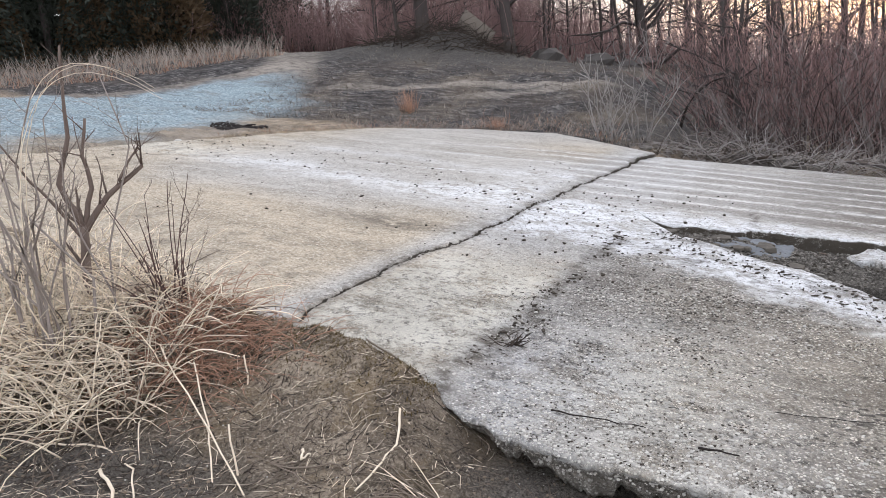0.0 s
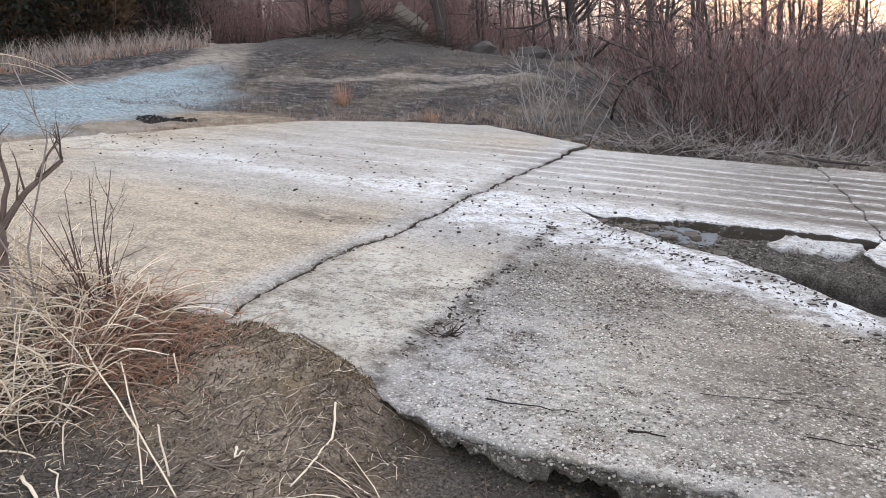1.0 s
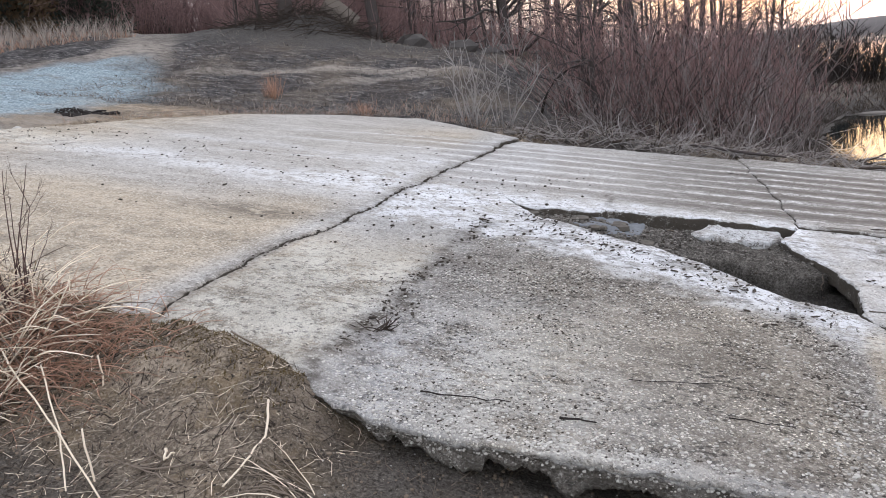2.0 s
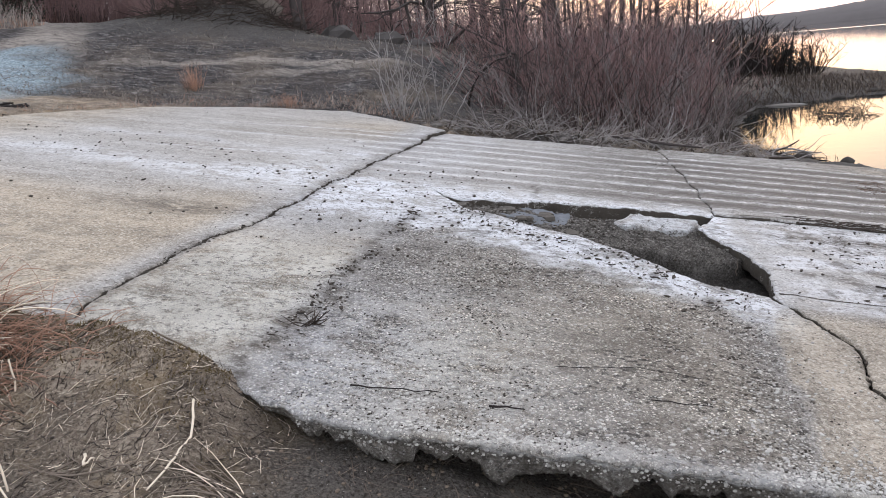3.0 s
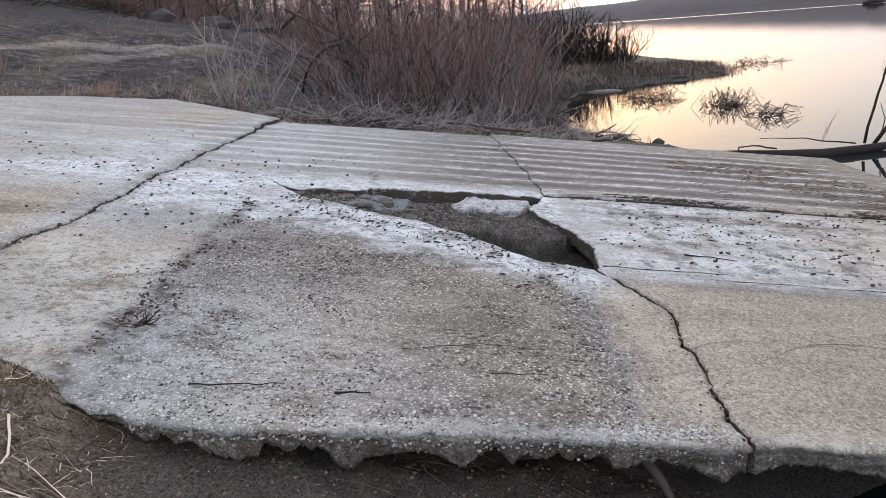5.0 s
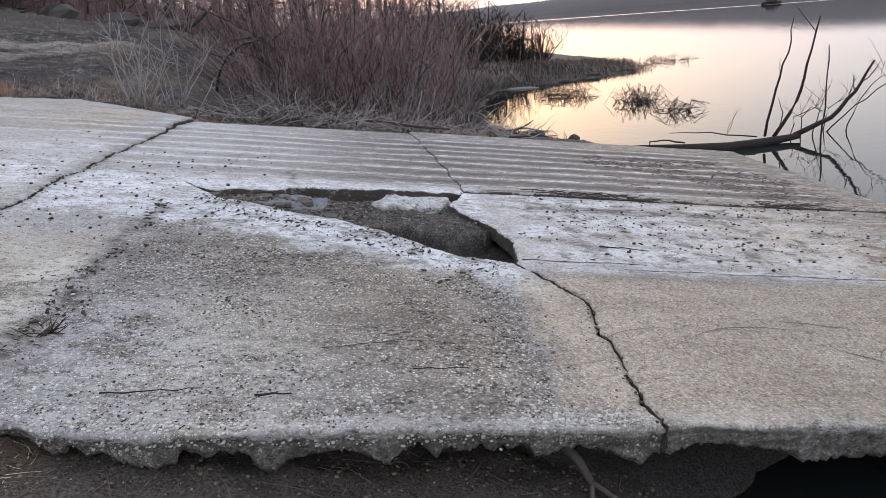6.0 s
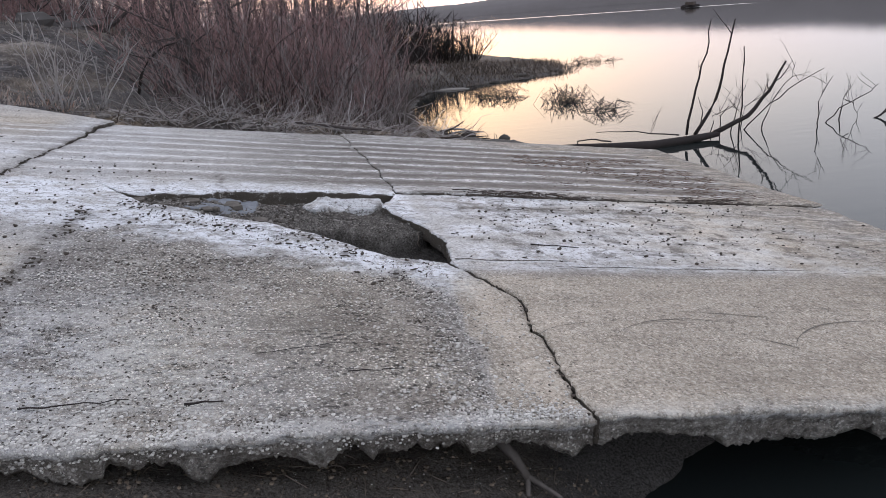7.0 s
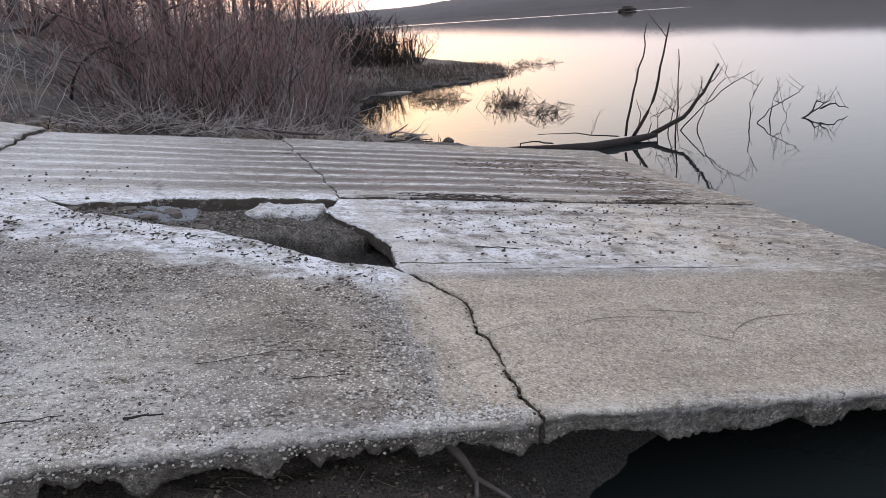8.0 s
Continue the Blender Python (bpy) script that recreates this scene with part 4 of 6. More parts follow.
for _ in range(12000):
    x, y = rng.uniform(-4.5, 1.6), rng.uniform(1.3, 3.2)
    if y < float(dirt_edge(x)) - 0.05 or x > -1.4:
        spots.append((x, y, on_ground(x, y)))
rubble("soil_crumbs", "small dark crumbs lying on the bare soil", "crumbs", spots[:5000], (0.003, 0.013), M_EARTH, 9)
rubble("soil_pebbles", "small pale pebbles lying on the bare soil", "pebbles", spots[5000:7000], (0.0015, 0.0055), M_PEBBLE, 10)
rubble("dark_crumbs", "small black crumbs lying on the bare soil", "crumbs", spots[7000:], (0.002, 0.009), M_CLOD, 30)


def flakes(name, label, count, spot, material, seed):
    """Thin dark slivers lying flat on the worn concrete."""
    rng = random.Random(seed)
    g, k = Geo(False), 0
    while k < count:
        p = spot(rng)
        if not p:
            continue
        k += 1
        L = 0.006 + 0.034 * rng.random() ** 2.5
        g.stone((p[0], p[1], float(ramp_z(p[0])) + 0.010), L, L * rng.uniform(0.2, 0.5), 0.006, rng, 6, 3)
    return tagged(part(name, g, material), label, "flakes", kind="stuff")


def hole_rim(rng):
    x = rng.uniform(-1.5, 1.0)
    y = float(HOLE_NEAR(x)) - 0.06 - abs(rng.gauss(0, 0.32))
    return (x, y) if y > 4.3 and float(bumps(x, y, 2.0, 55)) > -0.15 else None


def pale_field(rng):
    x, y = 1.3 + 4.2 * rng.random() ** 1.4, rng.uniform(5.15, 7.5)
    return (x, y) if float(bumps(x * 0.5, y * 1.6, 1.6, 56)) > 0.0 else None


def seam_spot(rng):
    y = rng.uniform(3.0, 6.6)
    return -1.72 + 0.12 * float(bumps(-1.7, y, 2.3, 2)) + rng.gauss(0, 0.09), y


flakes("slab_flakes", "dark flakes and scabs along the rim of the hole", 260, hole_rim, M_CLOD, 131)
flakes("slab_flakes", "dark flakes scattered over the pale concrete", 220, pale_field, M_CLOD, 132)
flakes("slab_flakes", "dark scabs of soil along the worn seam", 80, seam_spot, M_CLOD, 133)


# ---- plants ----
def twiggy(rng, g, p, d, length, r, depth, kids, spreadout, n=4, sides=3, bend=0.12, lift=0.05):
    """A branch with its own finer branches."""
    pts = wander(rng, p, d, length, n, bend, lift)
    g.tube(pts, [r * (1 - 0.75 * i / n) for i in range(n + 1)], sides)
    if depth <= 0:
        return
    for _ in range(kids):
        t = rng.uniform(0.25, 0.97)
        i = min(int(t * n), n - 1)
        q = pts[i].lerp(pts[i + 1], t * n - i)
        axis = (pts[i + 1] - pts[i]).normalized()
        off = Vector((rng.gauss(0, 1), rng.gauss(0, 1), rng.gauss(0, 0.6))).normalized()
        nd = (axis + off * spreadout + Vector((0, 0, 0.12))).normalized()
        twiggy(rng, g, q, nd, length * rng.uniform(0.25, 0.55) * (1.15 - 0.5 * t), max(r * (1 - 0.7 * t) * 0.6, 0.0014), depth - 1, max(2, kids - 2), spreadout, max(2, n - 1), 3, bend * 1.2, lift)


def bare_tree(height, r, seed, label):
    """A leafless tree: a trunk with a crown of limbs and twigs."""
    rng = random.Random(seed)
    tree = thing("tree", label, "tree", group="bare trees of the wood")
    g = Geo()
    n = 12
    pts = wander(rng, (0, 0, -0.3), (rng.gauss(0, 0.04), rng.gauss(0, 0.04), 1), height, n, 0.035)
    rad = [r * (1.35 if i == 0 else 1.0) * (1 - 0.85 * (i / n) ** 1.2) for i in range(n + 1)]
    g.tube(pts, rad, 10)
    part("trunk", g, M_BARK, tree)
    c = Geo()
    for k in range(int(15 + height * 1.3)):
        t = rng.uniform(0.14, 0.98)
        i = min(int(t * n), n - 1)
        p = pts[i].lerp(pts[i + 1], t * n - i)
        a = rng.uniform(0, 6.28)
        d = Vector((math.cos(a), math.sin(a), rng.uniform(0.1, 0.9)))
        twiggy(rng, c, p, d, height * rng.uniform(0.16, 0.34) * (1.2 - 0.7 * t), rad[i] * 0.33 + 0.006, 2, 5, 0.85, 5, 4, 0.16, 0.03)
    part("crown", c, M_BARK, tree, "bare grey-brown limbs and twigs")
    return tree


def at(x, y, turn=0.0, scale=1.0, sink=0.0):
    return Matrix.LocRotScale((x, y, on_ground(x, y) - sink), Euler((0, 0, turn)), (scale, scale, scale))


def place_copies(proto, spots):
    """Set the first and copy it to the rest."""
    for i, m in enumerate(spots):
        loc, rot_, sc = m.decompose()
        ob = proto if i == 0 else copy_thing(proto, m)
        ob.location, ob.rotation_euler, ob.scale = loc, rot_.to_euler(), sc


rng = random.Random(21)
big = [bare_tree(11, 0.21, s, "tall bare tree with a thick grey trunk on the bank") for s in (31, 32)]
slim = [bare_tree(8.5, 0.085, s, "slim bare tree in the winter wood") for s in (41, 42, 43, 44)]
place_copies(big[0], [at(-12.4, 22.9, 0.2, 1.25), at(-5.5, 25.4, 1.7, 0.95), at(-16.5, 27.5, 2.6, 0.9)])
place_copies(big[1], [at(-9.75, 24.1, 0.9, 1.05), at(-2.75, 24.6, 2.1, 0.72), at(-20.5, 33, 1.1, 1.0)])
spots = [[] for _ in slim]
for k in range(112):
    a = rng.uniform(-43, 4) if k < 62 else rng.uniform(-48, -30) if k < 78 else rng.uniform(-13, 8)
    d = rng.uniform(26, 50)
    x, y = d * math.sin(radians(a)), d * math.cos(radians(a))
    if a < -33 and d < 40:
        continue
    spots[k % 4].append(at(x, y, rng.uniform(0, 6), rng.uniform(0.6, 1.25)))
for proto, sp in zip(slim, spots):
    place_copies(proto, sp)


def thicket_shrub(seed, height, stems, material, label, group, splay=0.35, base=0.45, r=0.008, kids=9, name="shrub", stem=None):
    """A leafless shrub: upright stems in one cluster, fine twigs in another."""
    rng = random.Random(seed)
    bush = thing(name, label, "shrub", group=group)
    a, b = Geo(), Geo()
    for _ in range(stems):
        t = rng.uniform(0, 6.28)
        q = base * rng.random() ** 0.6
        p = Vector((q * math.cos(t), q * math.sin(t), -0.08))
        d = Vector((math.cos(t) * splay * rng.random(), math.sin(t) * splay * rng.random(), 1))
        h = height * rng.uniform(0.55, 1.0)
        n = 6
        pts = wander(rng, p, d, h, n, 0.16, 0.03)
        rr = r * rng.uniform(0.6, 1.3)
        a.tube(pts, [rr * (1 - 0.8 * i / n) for i in range(n + 1)], 3)
        for _ in range(kids):
            u = rng.uniform(0.15, 0.98)
            i = min(int(u * n), n - 1)
            o = pts[i].lerp(pts[i + 1], u * n - i)
            off = Vector((rng.gauss(0, 0.6), rng.gauss(0, 0.6), 0.75)).normalized()
            twiggy(rng, b, o, off, h * rng.uniform(0.12, 0.3), rr * 0.5, 1, 3, 0.6, 3, 3, 0.15, 0.06)
    tagged(part("framework", a, stem or material, bush), kind="stuff")
    tagged(part("crown", b, material, bush), kind="stuff")
    return bush


reds = [thicket_shrub(s, 3.0, n_, m_, l_, "shoreline thicket", 0.75, 0.5, 0.015, 8, stem=M_STEM if m_ is M_TWIG else M_GREY_STEM) for s, n_, m_, l_ in ((51, 22, M_TWIG, "dense leafless shrub with dull red-brown stems on the shore"), (52, 15, M_GREY_STEM, "leafless shrub with grey splayed stems on the shore"), (53, 22, M_TWIG, "dense leafless shrub with dull red-brown stems on the shore"))]
rng = random.Random(8)
spots = [[] for _ in reds]
row = [(-1.75, 15.0, 0.85), (-1.2, 14.6, 0.8), (-0.5, 14.7, 0.95), (0.1, 15.3, 1.0), (0.6, 14.5, 0.75), (-1.3, 16.2, 1.05), (-0.3, 16.4, 1.15), (0.7, 16.4, 1.1),
       (1.3, 15.6, 0.9), (-1.9, 17.6, 1.15), (-0.6, 18.0, 1.2), (0.6, 18.2, 1.2), (1.6, 17.6, 1.0), (1.9, 16.4, 0.7), (-1.2, 19.8, 1.2), (0.4, 20.2, 1.25), (1.8, 19.6, 1.1),
       (2.4, 18.6, 0.75), (0.8, 22.3, 1.2), (2.2, 22.0, 1.1), (2.0, 24.5, 1.1), (3.3, 24.2, 0.85), (-1.0, 22.6, 1.2), (-2.6, 20.9, 1.1), (1.0, 26.5, 1.2), (3.2, 27.2, 1.0), (-3.0, 24.4, 1.2)]
for i, (x, y, s) in enumerate(row):
    spots[i % 3].append(at(x, y, rng.uniform(0, 6), s * rng.uniform(0.88, 1.28)))
for proto, sp in zip(reds, spots):
    place_copies(proto, sp)
# slim dark trees standing in the thicket
dusk = bare_tree(5.2, 0.055, 47, "slim dark bare tree standing in the shore thicket")
place_copies(dusk, [at(-1.62, 15.5, 0.4), at(-1.95, 16.6, 2.2, 0.9), at(-1.0, 17.4, 4.0, 1.05), at(0.9, 19.0, 1.1, 0.9)])
# arching grey stems tangled at the foot of the thicket
rng = random.Random(18)
g = Geo()
for k in range(420):
    y = 13.4 + 5.2 * rng.random() ** 1.7
    x = rng.uniform(-2.4, min(2.2, float(shore_x(y)) - 0.5))
    p = Vector((x, y, on_ground(x, y) - 0.03))
    a = rng.uniform(0, 6.28)
    L = rng.uniform(0.5, 1.5)
    d = Vector((math.cos(a) * 0.7, math.sin(a) * 0.5, rng.uniform(0.05, 0.7)))
    pts = wander(rng, p, d, L, 5, 0.28, -0.10 * rng.random())
    g.tube(pts, [0.007, 0.0065, 0.006, 0.005, 0.0035, 0.002], 3)
tagged(part("thicket_tangle", g, M_GREY_STEM), "pale grey dead stems tangled at the thicket's foot", "brush", kind="stuff")
# the darker, lower shrubs out on the point
dark = [thicket_shrub(s, 2.1, 32, M_DARK_TWIG, "dark leafless shrub low over the point", "shrubs on the point", 1.3, 0.4, 0.026, 9) for s in (61, 62)]
place_copies(dark[0], [at(7.3, 36.5, 0.4, 1.0), at(4.6, 33.5, 2.4, 1.05), at(5.7, 37.8, 2.0, 1.25), at(3.2, 30.8, 4.0, 1.1)])
place_copies(dark[1], [at(6.2, 35.0, 1.3, 1.0), at(3.6, 36.5, 3.3, 1.3), at(8.4, 38.2, 2.5, 0.85), at(4.6, 29.6, 1.0, 0.7), at(5.2, 34.2, 0.3, 1.25), at(7.0, 38.5, 5.0, 1.3), at(8.0, 37.0, 0.9, 1.15), at(9.2, 37.4, 4.1, 1.0), at(4.2, 35.4, 2.2, 1.4), at(6.4, 36.6, 3.6, 1.35)])
snags = bare_tree(2.9, 0.06, 63, "small dark crooked tree on the low point")
place_copies(snags, [at(8.3, 37.4, 0.5), at(7.2, 36.2, 2.3, 0.9), at(5.9, 35.2, 4.1, 1.05), at(9.0, 38.2, 1.2, 0.8), at(6.6, 38.2, 5.2, 1.1), at(4.7, 34.0, 3.0, 1.0)])
# pale dead stems strewn along the ramp's rim
rng = random.Random(19)
g = Geo()
for k in range(330):
    x, y = rng.uniform(-2.7, 2.9), 12.15 + abs(rng.gauss(0, 0.7))
    a = rng.uniform(0, 6.28)
    pts = wander(rng, (x, y, on_ground(x, y) + 0.02), (math.cos(a), math.sin(a) * 0.6, rng.uniform(0.0, 0.5)), rng.uniform(0.3, 1.0), 5, 0.3, -0.08)
    g.tube(pts, [0.008, 0.0075, 0.007, 0.006, 0.004, 0.002], 3)
tagged(part("rim_tangle", g, M_PALE_TWIG), "pale twisted dead stems strewn beside the ramp", "brush", kind="stuff")
# the pale shrub at the corner of the upper slab
pale = thicket_shrub(71, 1.9, 9, M_PALE_TWIG, "pale grey leafless shrub with straight stems beside the slab", "pale shrubs", 0.4, 0.2, 0.016, 3)
place_copies(pale, [at(-3.55, 13.1, 0.3), at(-3.05, 13.2, 1.3, 0.8), at(-3.75, 13.3, 2.2, 0.6), at(-5.3, 21.5, 2.2, 0.8), at(-4.6, 22.0, 1.0, 0.9)])
# an arching dead limb at the thicket's edge
g = Geo()
arch = thing("dead_limb", "dark arching dead limb at the edge of the thicket", "branch")
z0 = on_ground(-2.9, 15.4)
g.tube([(-2.75, 15.2, z0 - 0.1), (-2.62, 15.2, z0 + 0.3), (-2.42, 15.2, z0 + 0.6), (-2.1, 15.2, z0 + 0.8), (-1.75, 15.2, z0 + 0.86)], [0.032, 0.028, 0.024, 0.018, 0.009], 7)
part("limb", g, M_DARK_TWIG, arch)
g = Geo()
twiggy(random.Random(3), g, (-2.5, 15.2, z0 + 0.6), (-1, 0, 0.4), 0.6, 0.012, 2, 4, 0.8)
part("twigs", g, M_DARK_TWIG, arch)

# background brush between the trunks
rng = random.Random(12)
g = Geo()
for k in range(6600):
    a = rng.uniform(-47, 6) if k % 3 else rng.uniform(-44, -14)
    d = (26 if a > -33 else 33) + 40 * rng.random() ** 1.3
    x, y = d * math.sin(radians(a)), d * math.cos(radians(a))
    if float(shore_x(y)) - x < 1.5:
        continue
    p = Vector((x, y, on_ground(x, y) - 0.1))
    h = rng.uniform(1.2, 3.6) * (1 if d < 40 else 1.7)
    if a > -20:
        if rng.random() < 0.3:
            continue
        h *= 0.7
    pts = wander(rng, p, (rng.gauss(0, 0.2), rng.gauss(0, 0.2), 1), h, 3, 0.16)
    g.tube(pts, [0.018, 0.013, 0.008, 0.003], 3)
    for _ in range(3):
        i = rng.randint(1, 2)
        g.tube(wander(rng, pts[i], (rng.gauss(0, 1), rng.gauss(0, 1), 0.7), h * 0.4, 2, 0.2), [0.008, 0.005, 0.002], 3)
tagged(part("underbrush", g, M_TWIG), "leafless reddish underbrush filling the wood", "brush", kind="stuff")


def cedar(seed, height, width, material, label):
    """An evergreen: trunk and a ragged crown of many small sprays."""
    rng = random.Random(seed)
    tree = thing("cedar_tree", label, "tree", group="cedars by the lot")
    g = Geo()
    g.tube([(0, 0, -0.3), (0.03, 0, height * 0.5), (0, 0.02, height * 0.97)], [0.16, 0.10, 0.02], 8)
    part("trunk", g, M_BARK, tree)
    c = Geo(False)
    for k in range(11000):
        h = rng.random() ** 1.15
        a = rng.uniform(0, 6.28)
        ring = width * (1 - h) ** 0.65 * (0.82 + 0.3 * math.sin(3 * a + 7 * h + seed) * rng.random())
        q = ring * rng.uniform(0.35, 1.0) ** 0.5
        p = Vector((q * math.cos(a), q * math.sin(a), 0.05 + h * height))
        o = Vector((math.cos(a), math.sin(a), rng.uniform(-0.2, 0.9))).normalized()
        s = Vector((rng.gauss(0, 1), rng.gauss(0, 1), rng.gauss(0, 1))).normalized()
        n0, L = len(c.v), rng.uniform(0.10, 0.25)
        c.v += [p - s * L * 0.35, p + s * L * 0.35, p + o * L]
        c.f.append((n0, n0 + 1, n0 + 2))
    part("crown", c, material, tree)
    return tree


ca = cedar(81, 6.5, 2.3, M_CEDAR, "dense dark green cedar at the edge of the lot")
cb = cedar(82, 5.4, 2.0, M_RUST_CEDAR, "cedar with rusty winter foliage at the edge of the lot")
place_copies(ca, [at(-27.0, 19.4, 0.4, 1.1), at(-25.2, 22.2, 2.0, 1.05), at(-29.0, 16.6, 1.0, 1.2), at(-23.2, 25.4, 4.0, 1.0), at(-31, 21, 1.0, 1.3), at(-28, 25, 2.0, 1.4), at(-31.5, 13.5, 2.0, 1.3), at(-26.5, 24.5, 3.0, 1.2), at(-24.6, 27.5, 5.0, 1.2), at(-33.5, 24.5, 4.4, 1.5), at(-30.5, 28.5, 3.4, 1.5), at(-35, 18.5, 1.4, 1.5), at(-26.4, 31, 0.4, 1.4), at(-29.6, 19.2, 0.0, 1.3), at(-31.8, 16.8, 0.7, 1.3)])
place_copies(cb, [at(-26.2, 20.9, 1.4), at(-24.2, 23.0, 3.0, 1.05), at(-28.2, 18.0, 0.3, 0.95)])


def grass(name, label, count, spot, height, width, material, seed, segs=3, lean=0.45, sink=0.02, droop=0.25):
    """A field of blades. spot(rng) gives x and y or None."""
    rng = random.Random(seed)
    pts = []
    while len(pts) < count:
        p = spot(rng)
        if p:
            pts.append(p)
    xy = np.array(pts)
    zs = [on_ground(a, b) for a, b in pts]
    g = Geo(False)
    for (x, y), z in zip(xy, zs):
        h = height * rng.uniform(0.4, 1.15)
        a = rng.uniform(0, 6.28)
        d = Vector((math.cos(a) * lean * rng.random(), math.sin(a) * lean * rng.random(), 1)).normalized()
        p = Vector((x, y, z - sink))
        line_ = [p]
        for _ in range(segs):
            d = (d + Vector((math.cos(a) * droop, math.sin(a) * droop, -droop * 0.8)) * rng.random()).normalized()
            line_.append(line_[-1] + d * h / segs)
        side = Vector((-math.sin(a + 0.7), math.cos(a + 0.7), 0))
        g.blade(line_, width * rng.uniform(0.6, 1.3), side)
    return tagged(part(name, g, material), label, "grass", kind="stuff")


def cedar_verge(rng):
    t = rng.random()
    x, y = -21.5 + 6.2 * t, 12.0 + 7.0 * t
    o = rng.random() ** 1.5 * 5.5
    return x - o * 0.75, y + o * 0.6


def terrace_spot(rng):
    x, y = rng.uniform(-13, -1.5), 12.2 + 12 * rng.random() ** 1.5
    if x < -4.7 and y < 13.4 - 0.25 * abs(x + 4.66) or (x > -2.7 and y < 12.3):
        return None
    return x, y


def slab_rim(rng):
    x = rng.uniform(-9.0, -3.4)
    return x, float(np.interp(x, [-9.1, -8.4, -7.6, -6.1, -4.66, -3.4], [8.3, 10.4, 11.8, 12.75, 13.35, 12.7])) + 0.1 + abs(rng.gauss(0, 0.7))


def shore_litter(rng):
    y = rng.uniform(14.6, 27)
    return float(shore_x(y)) - 0.1 - abs(rng.gauss(0, 1.6)), y


def ramp_litter(rng):
    return -2.6 + 5.0 * rng.random() ** 1.2, 12.05 + abs(rng.gauss(0, 1.0))


def point_scrub(rng):
    y = rng.uniform(24, 40)
    x = float(shore_x(min(y, 30.5))) - 1.0 - 9 * rng.random()
    return (x, y) if x < 9.2 and x < float(shore_x(y)) - 0.8 and x > -2 else None


def point_grass(rng):
    y = rng.uniform(26.6, 36)
    x = float(shore_x(y)) + 0.6 - 5.5 * rng.random() ** 1.3
    return x, y


grass("tall_dry_grass", "tall pale dry grass before the cedars", 1900, cedar_verge, 0.72, 0.010, M_FIELD, 91)
grass("rusty_verge", "low rust-brown weeds before the cedars", 1800, cedar_verge, 0.28, 0.012, M_RED_STRAW, 90, 2, 1.2)
grass("matted_grass", "short grey-brown matted grass on the terrace", 12000, terrace_spot, 0.11, 0.006, M_OLD_STRAW, 92, 2, 1.6)
grass("pale_wisps", "pale wisps of dead grass on the terrace", 5200, terrace_spot, 0.16, 0.005, M_FIELD, 97, 2, 2.4)
grass("dark_stubble", "dark stubble on the terrace", 9000, terrace_spot, 0.11, 0.007, M_BRUSH, 98, 2, 2.0)
grass("straw_fringe", "rusty dry grass along the slab's rim", 420, slab_rim, 0.22, 0.005, M_RED_STRAW, 93, 2, 1.4)
grass("pale_fringe", "pale dry grass along the slab's rim", 2000, slab_rim, 0.2, 0.006, M_FIELD, 94, 3, 2.0)
grass("shore_litter", "flattened dead reeds and straw along the shore", 6500, shore_litter, 0.5, 0.008, M_BRUSH, 95, 3, 1.8, 0.02, 0.5)
grass("ramp_litter", "tangle of pale dead stems along the ramp", 1500, ramp_litter, 0.42, 0.006, M_FIELD, 99, 3, 2.4, 0.02, 0.7)
grass("ramp_brush", "dark dead stems along the ramp", 2200, ramp_litter, 0.45, 0.007, M_BRUSH, 89, 3, 2.2, 0.02, 0.6)
grass("point_brush", "dense dark dead brush on the point", 3600, point_scrub, 0.42, 0.012, M_BRUSH, 88, 3, 0.8, 0.02, 0.3)
grass("point_straw", "matted grey straw over the low point", 2600, point_scrub, 0.3, 0.012, M_OLD_STRAW, 87, 3, 1.8, 0.02, 0.4)
grass("point_grass", "dark dead grass on the low point", 3200, point_grass, 0.35, 0.010, M_BRUSH, 96, 3, 1.4)
grass("pale_point_grass", "grey-brown dead grass on the low point", 4200, point_grass, 0.3, 0.012, M_OLD_STRAW, 86, 3, 1.6)


# a rusty tuft of grass on the terrace
def tuft(name, x, y, count, height, material, label, seed, spread_=0.22, lean=0.5, width=0.004):
    rng = random.Random(seed)
    ob = thing(name, label, "grass tuft")
    g = Geo(False)
    for _ in range(count):
        a, q = rng.uniform(0, 6.28), spread_ * rng.random()
        px, py = x + q * math.cos(a), y + q * math.sin(a)
        pts = wander(rng, (px, py, on_ground(px, py) - 0.02), (math.cos(a) * lean * rng.random(), math.sin(a) * lean * rng.random(), 1), height * rng.uniform(0.4, 1.1), 4, 0.12)
        g.blade(pts, width, Vector((-math.sin(a), math.cos(a), 0)))
    tagged(part("blade_fan", g, material, ob), kind="stuff")
    return ob


tuft("grass_tuft", -8.35, 14.4, 170, 0.55, M_RED_STRAW, "upright rusty tuft of dry grass on the terrace", 5)
tuft("grass_tuft", -5.9, 13.5, 120, 0.3, M_RED_STRAW, "low rusty tuft of dry grass beside the slab", 6, 0.3, 1.0)
tuft("grass_tuft", -1.76, 3.06, 90, 0.11, M_BRUSH, "dark withered tuft at the slab's corner", 8, 0.1, 2.0, 0.003)
tuft("grass_tuft", -22.6, 27.5, 160, 1.2, M_RED_STRAW, "tall rust-red weeds beside the lane", 7, 0.9, 0.6, 0.012)

# dark brush pile and stones under the trees
rng = random.Random(33)
pile = thing("brush_pile", "dark heap of dead branches on the soil mound under the trees", "brush pile")
g = Geo()
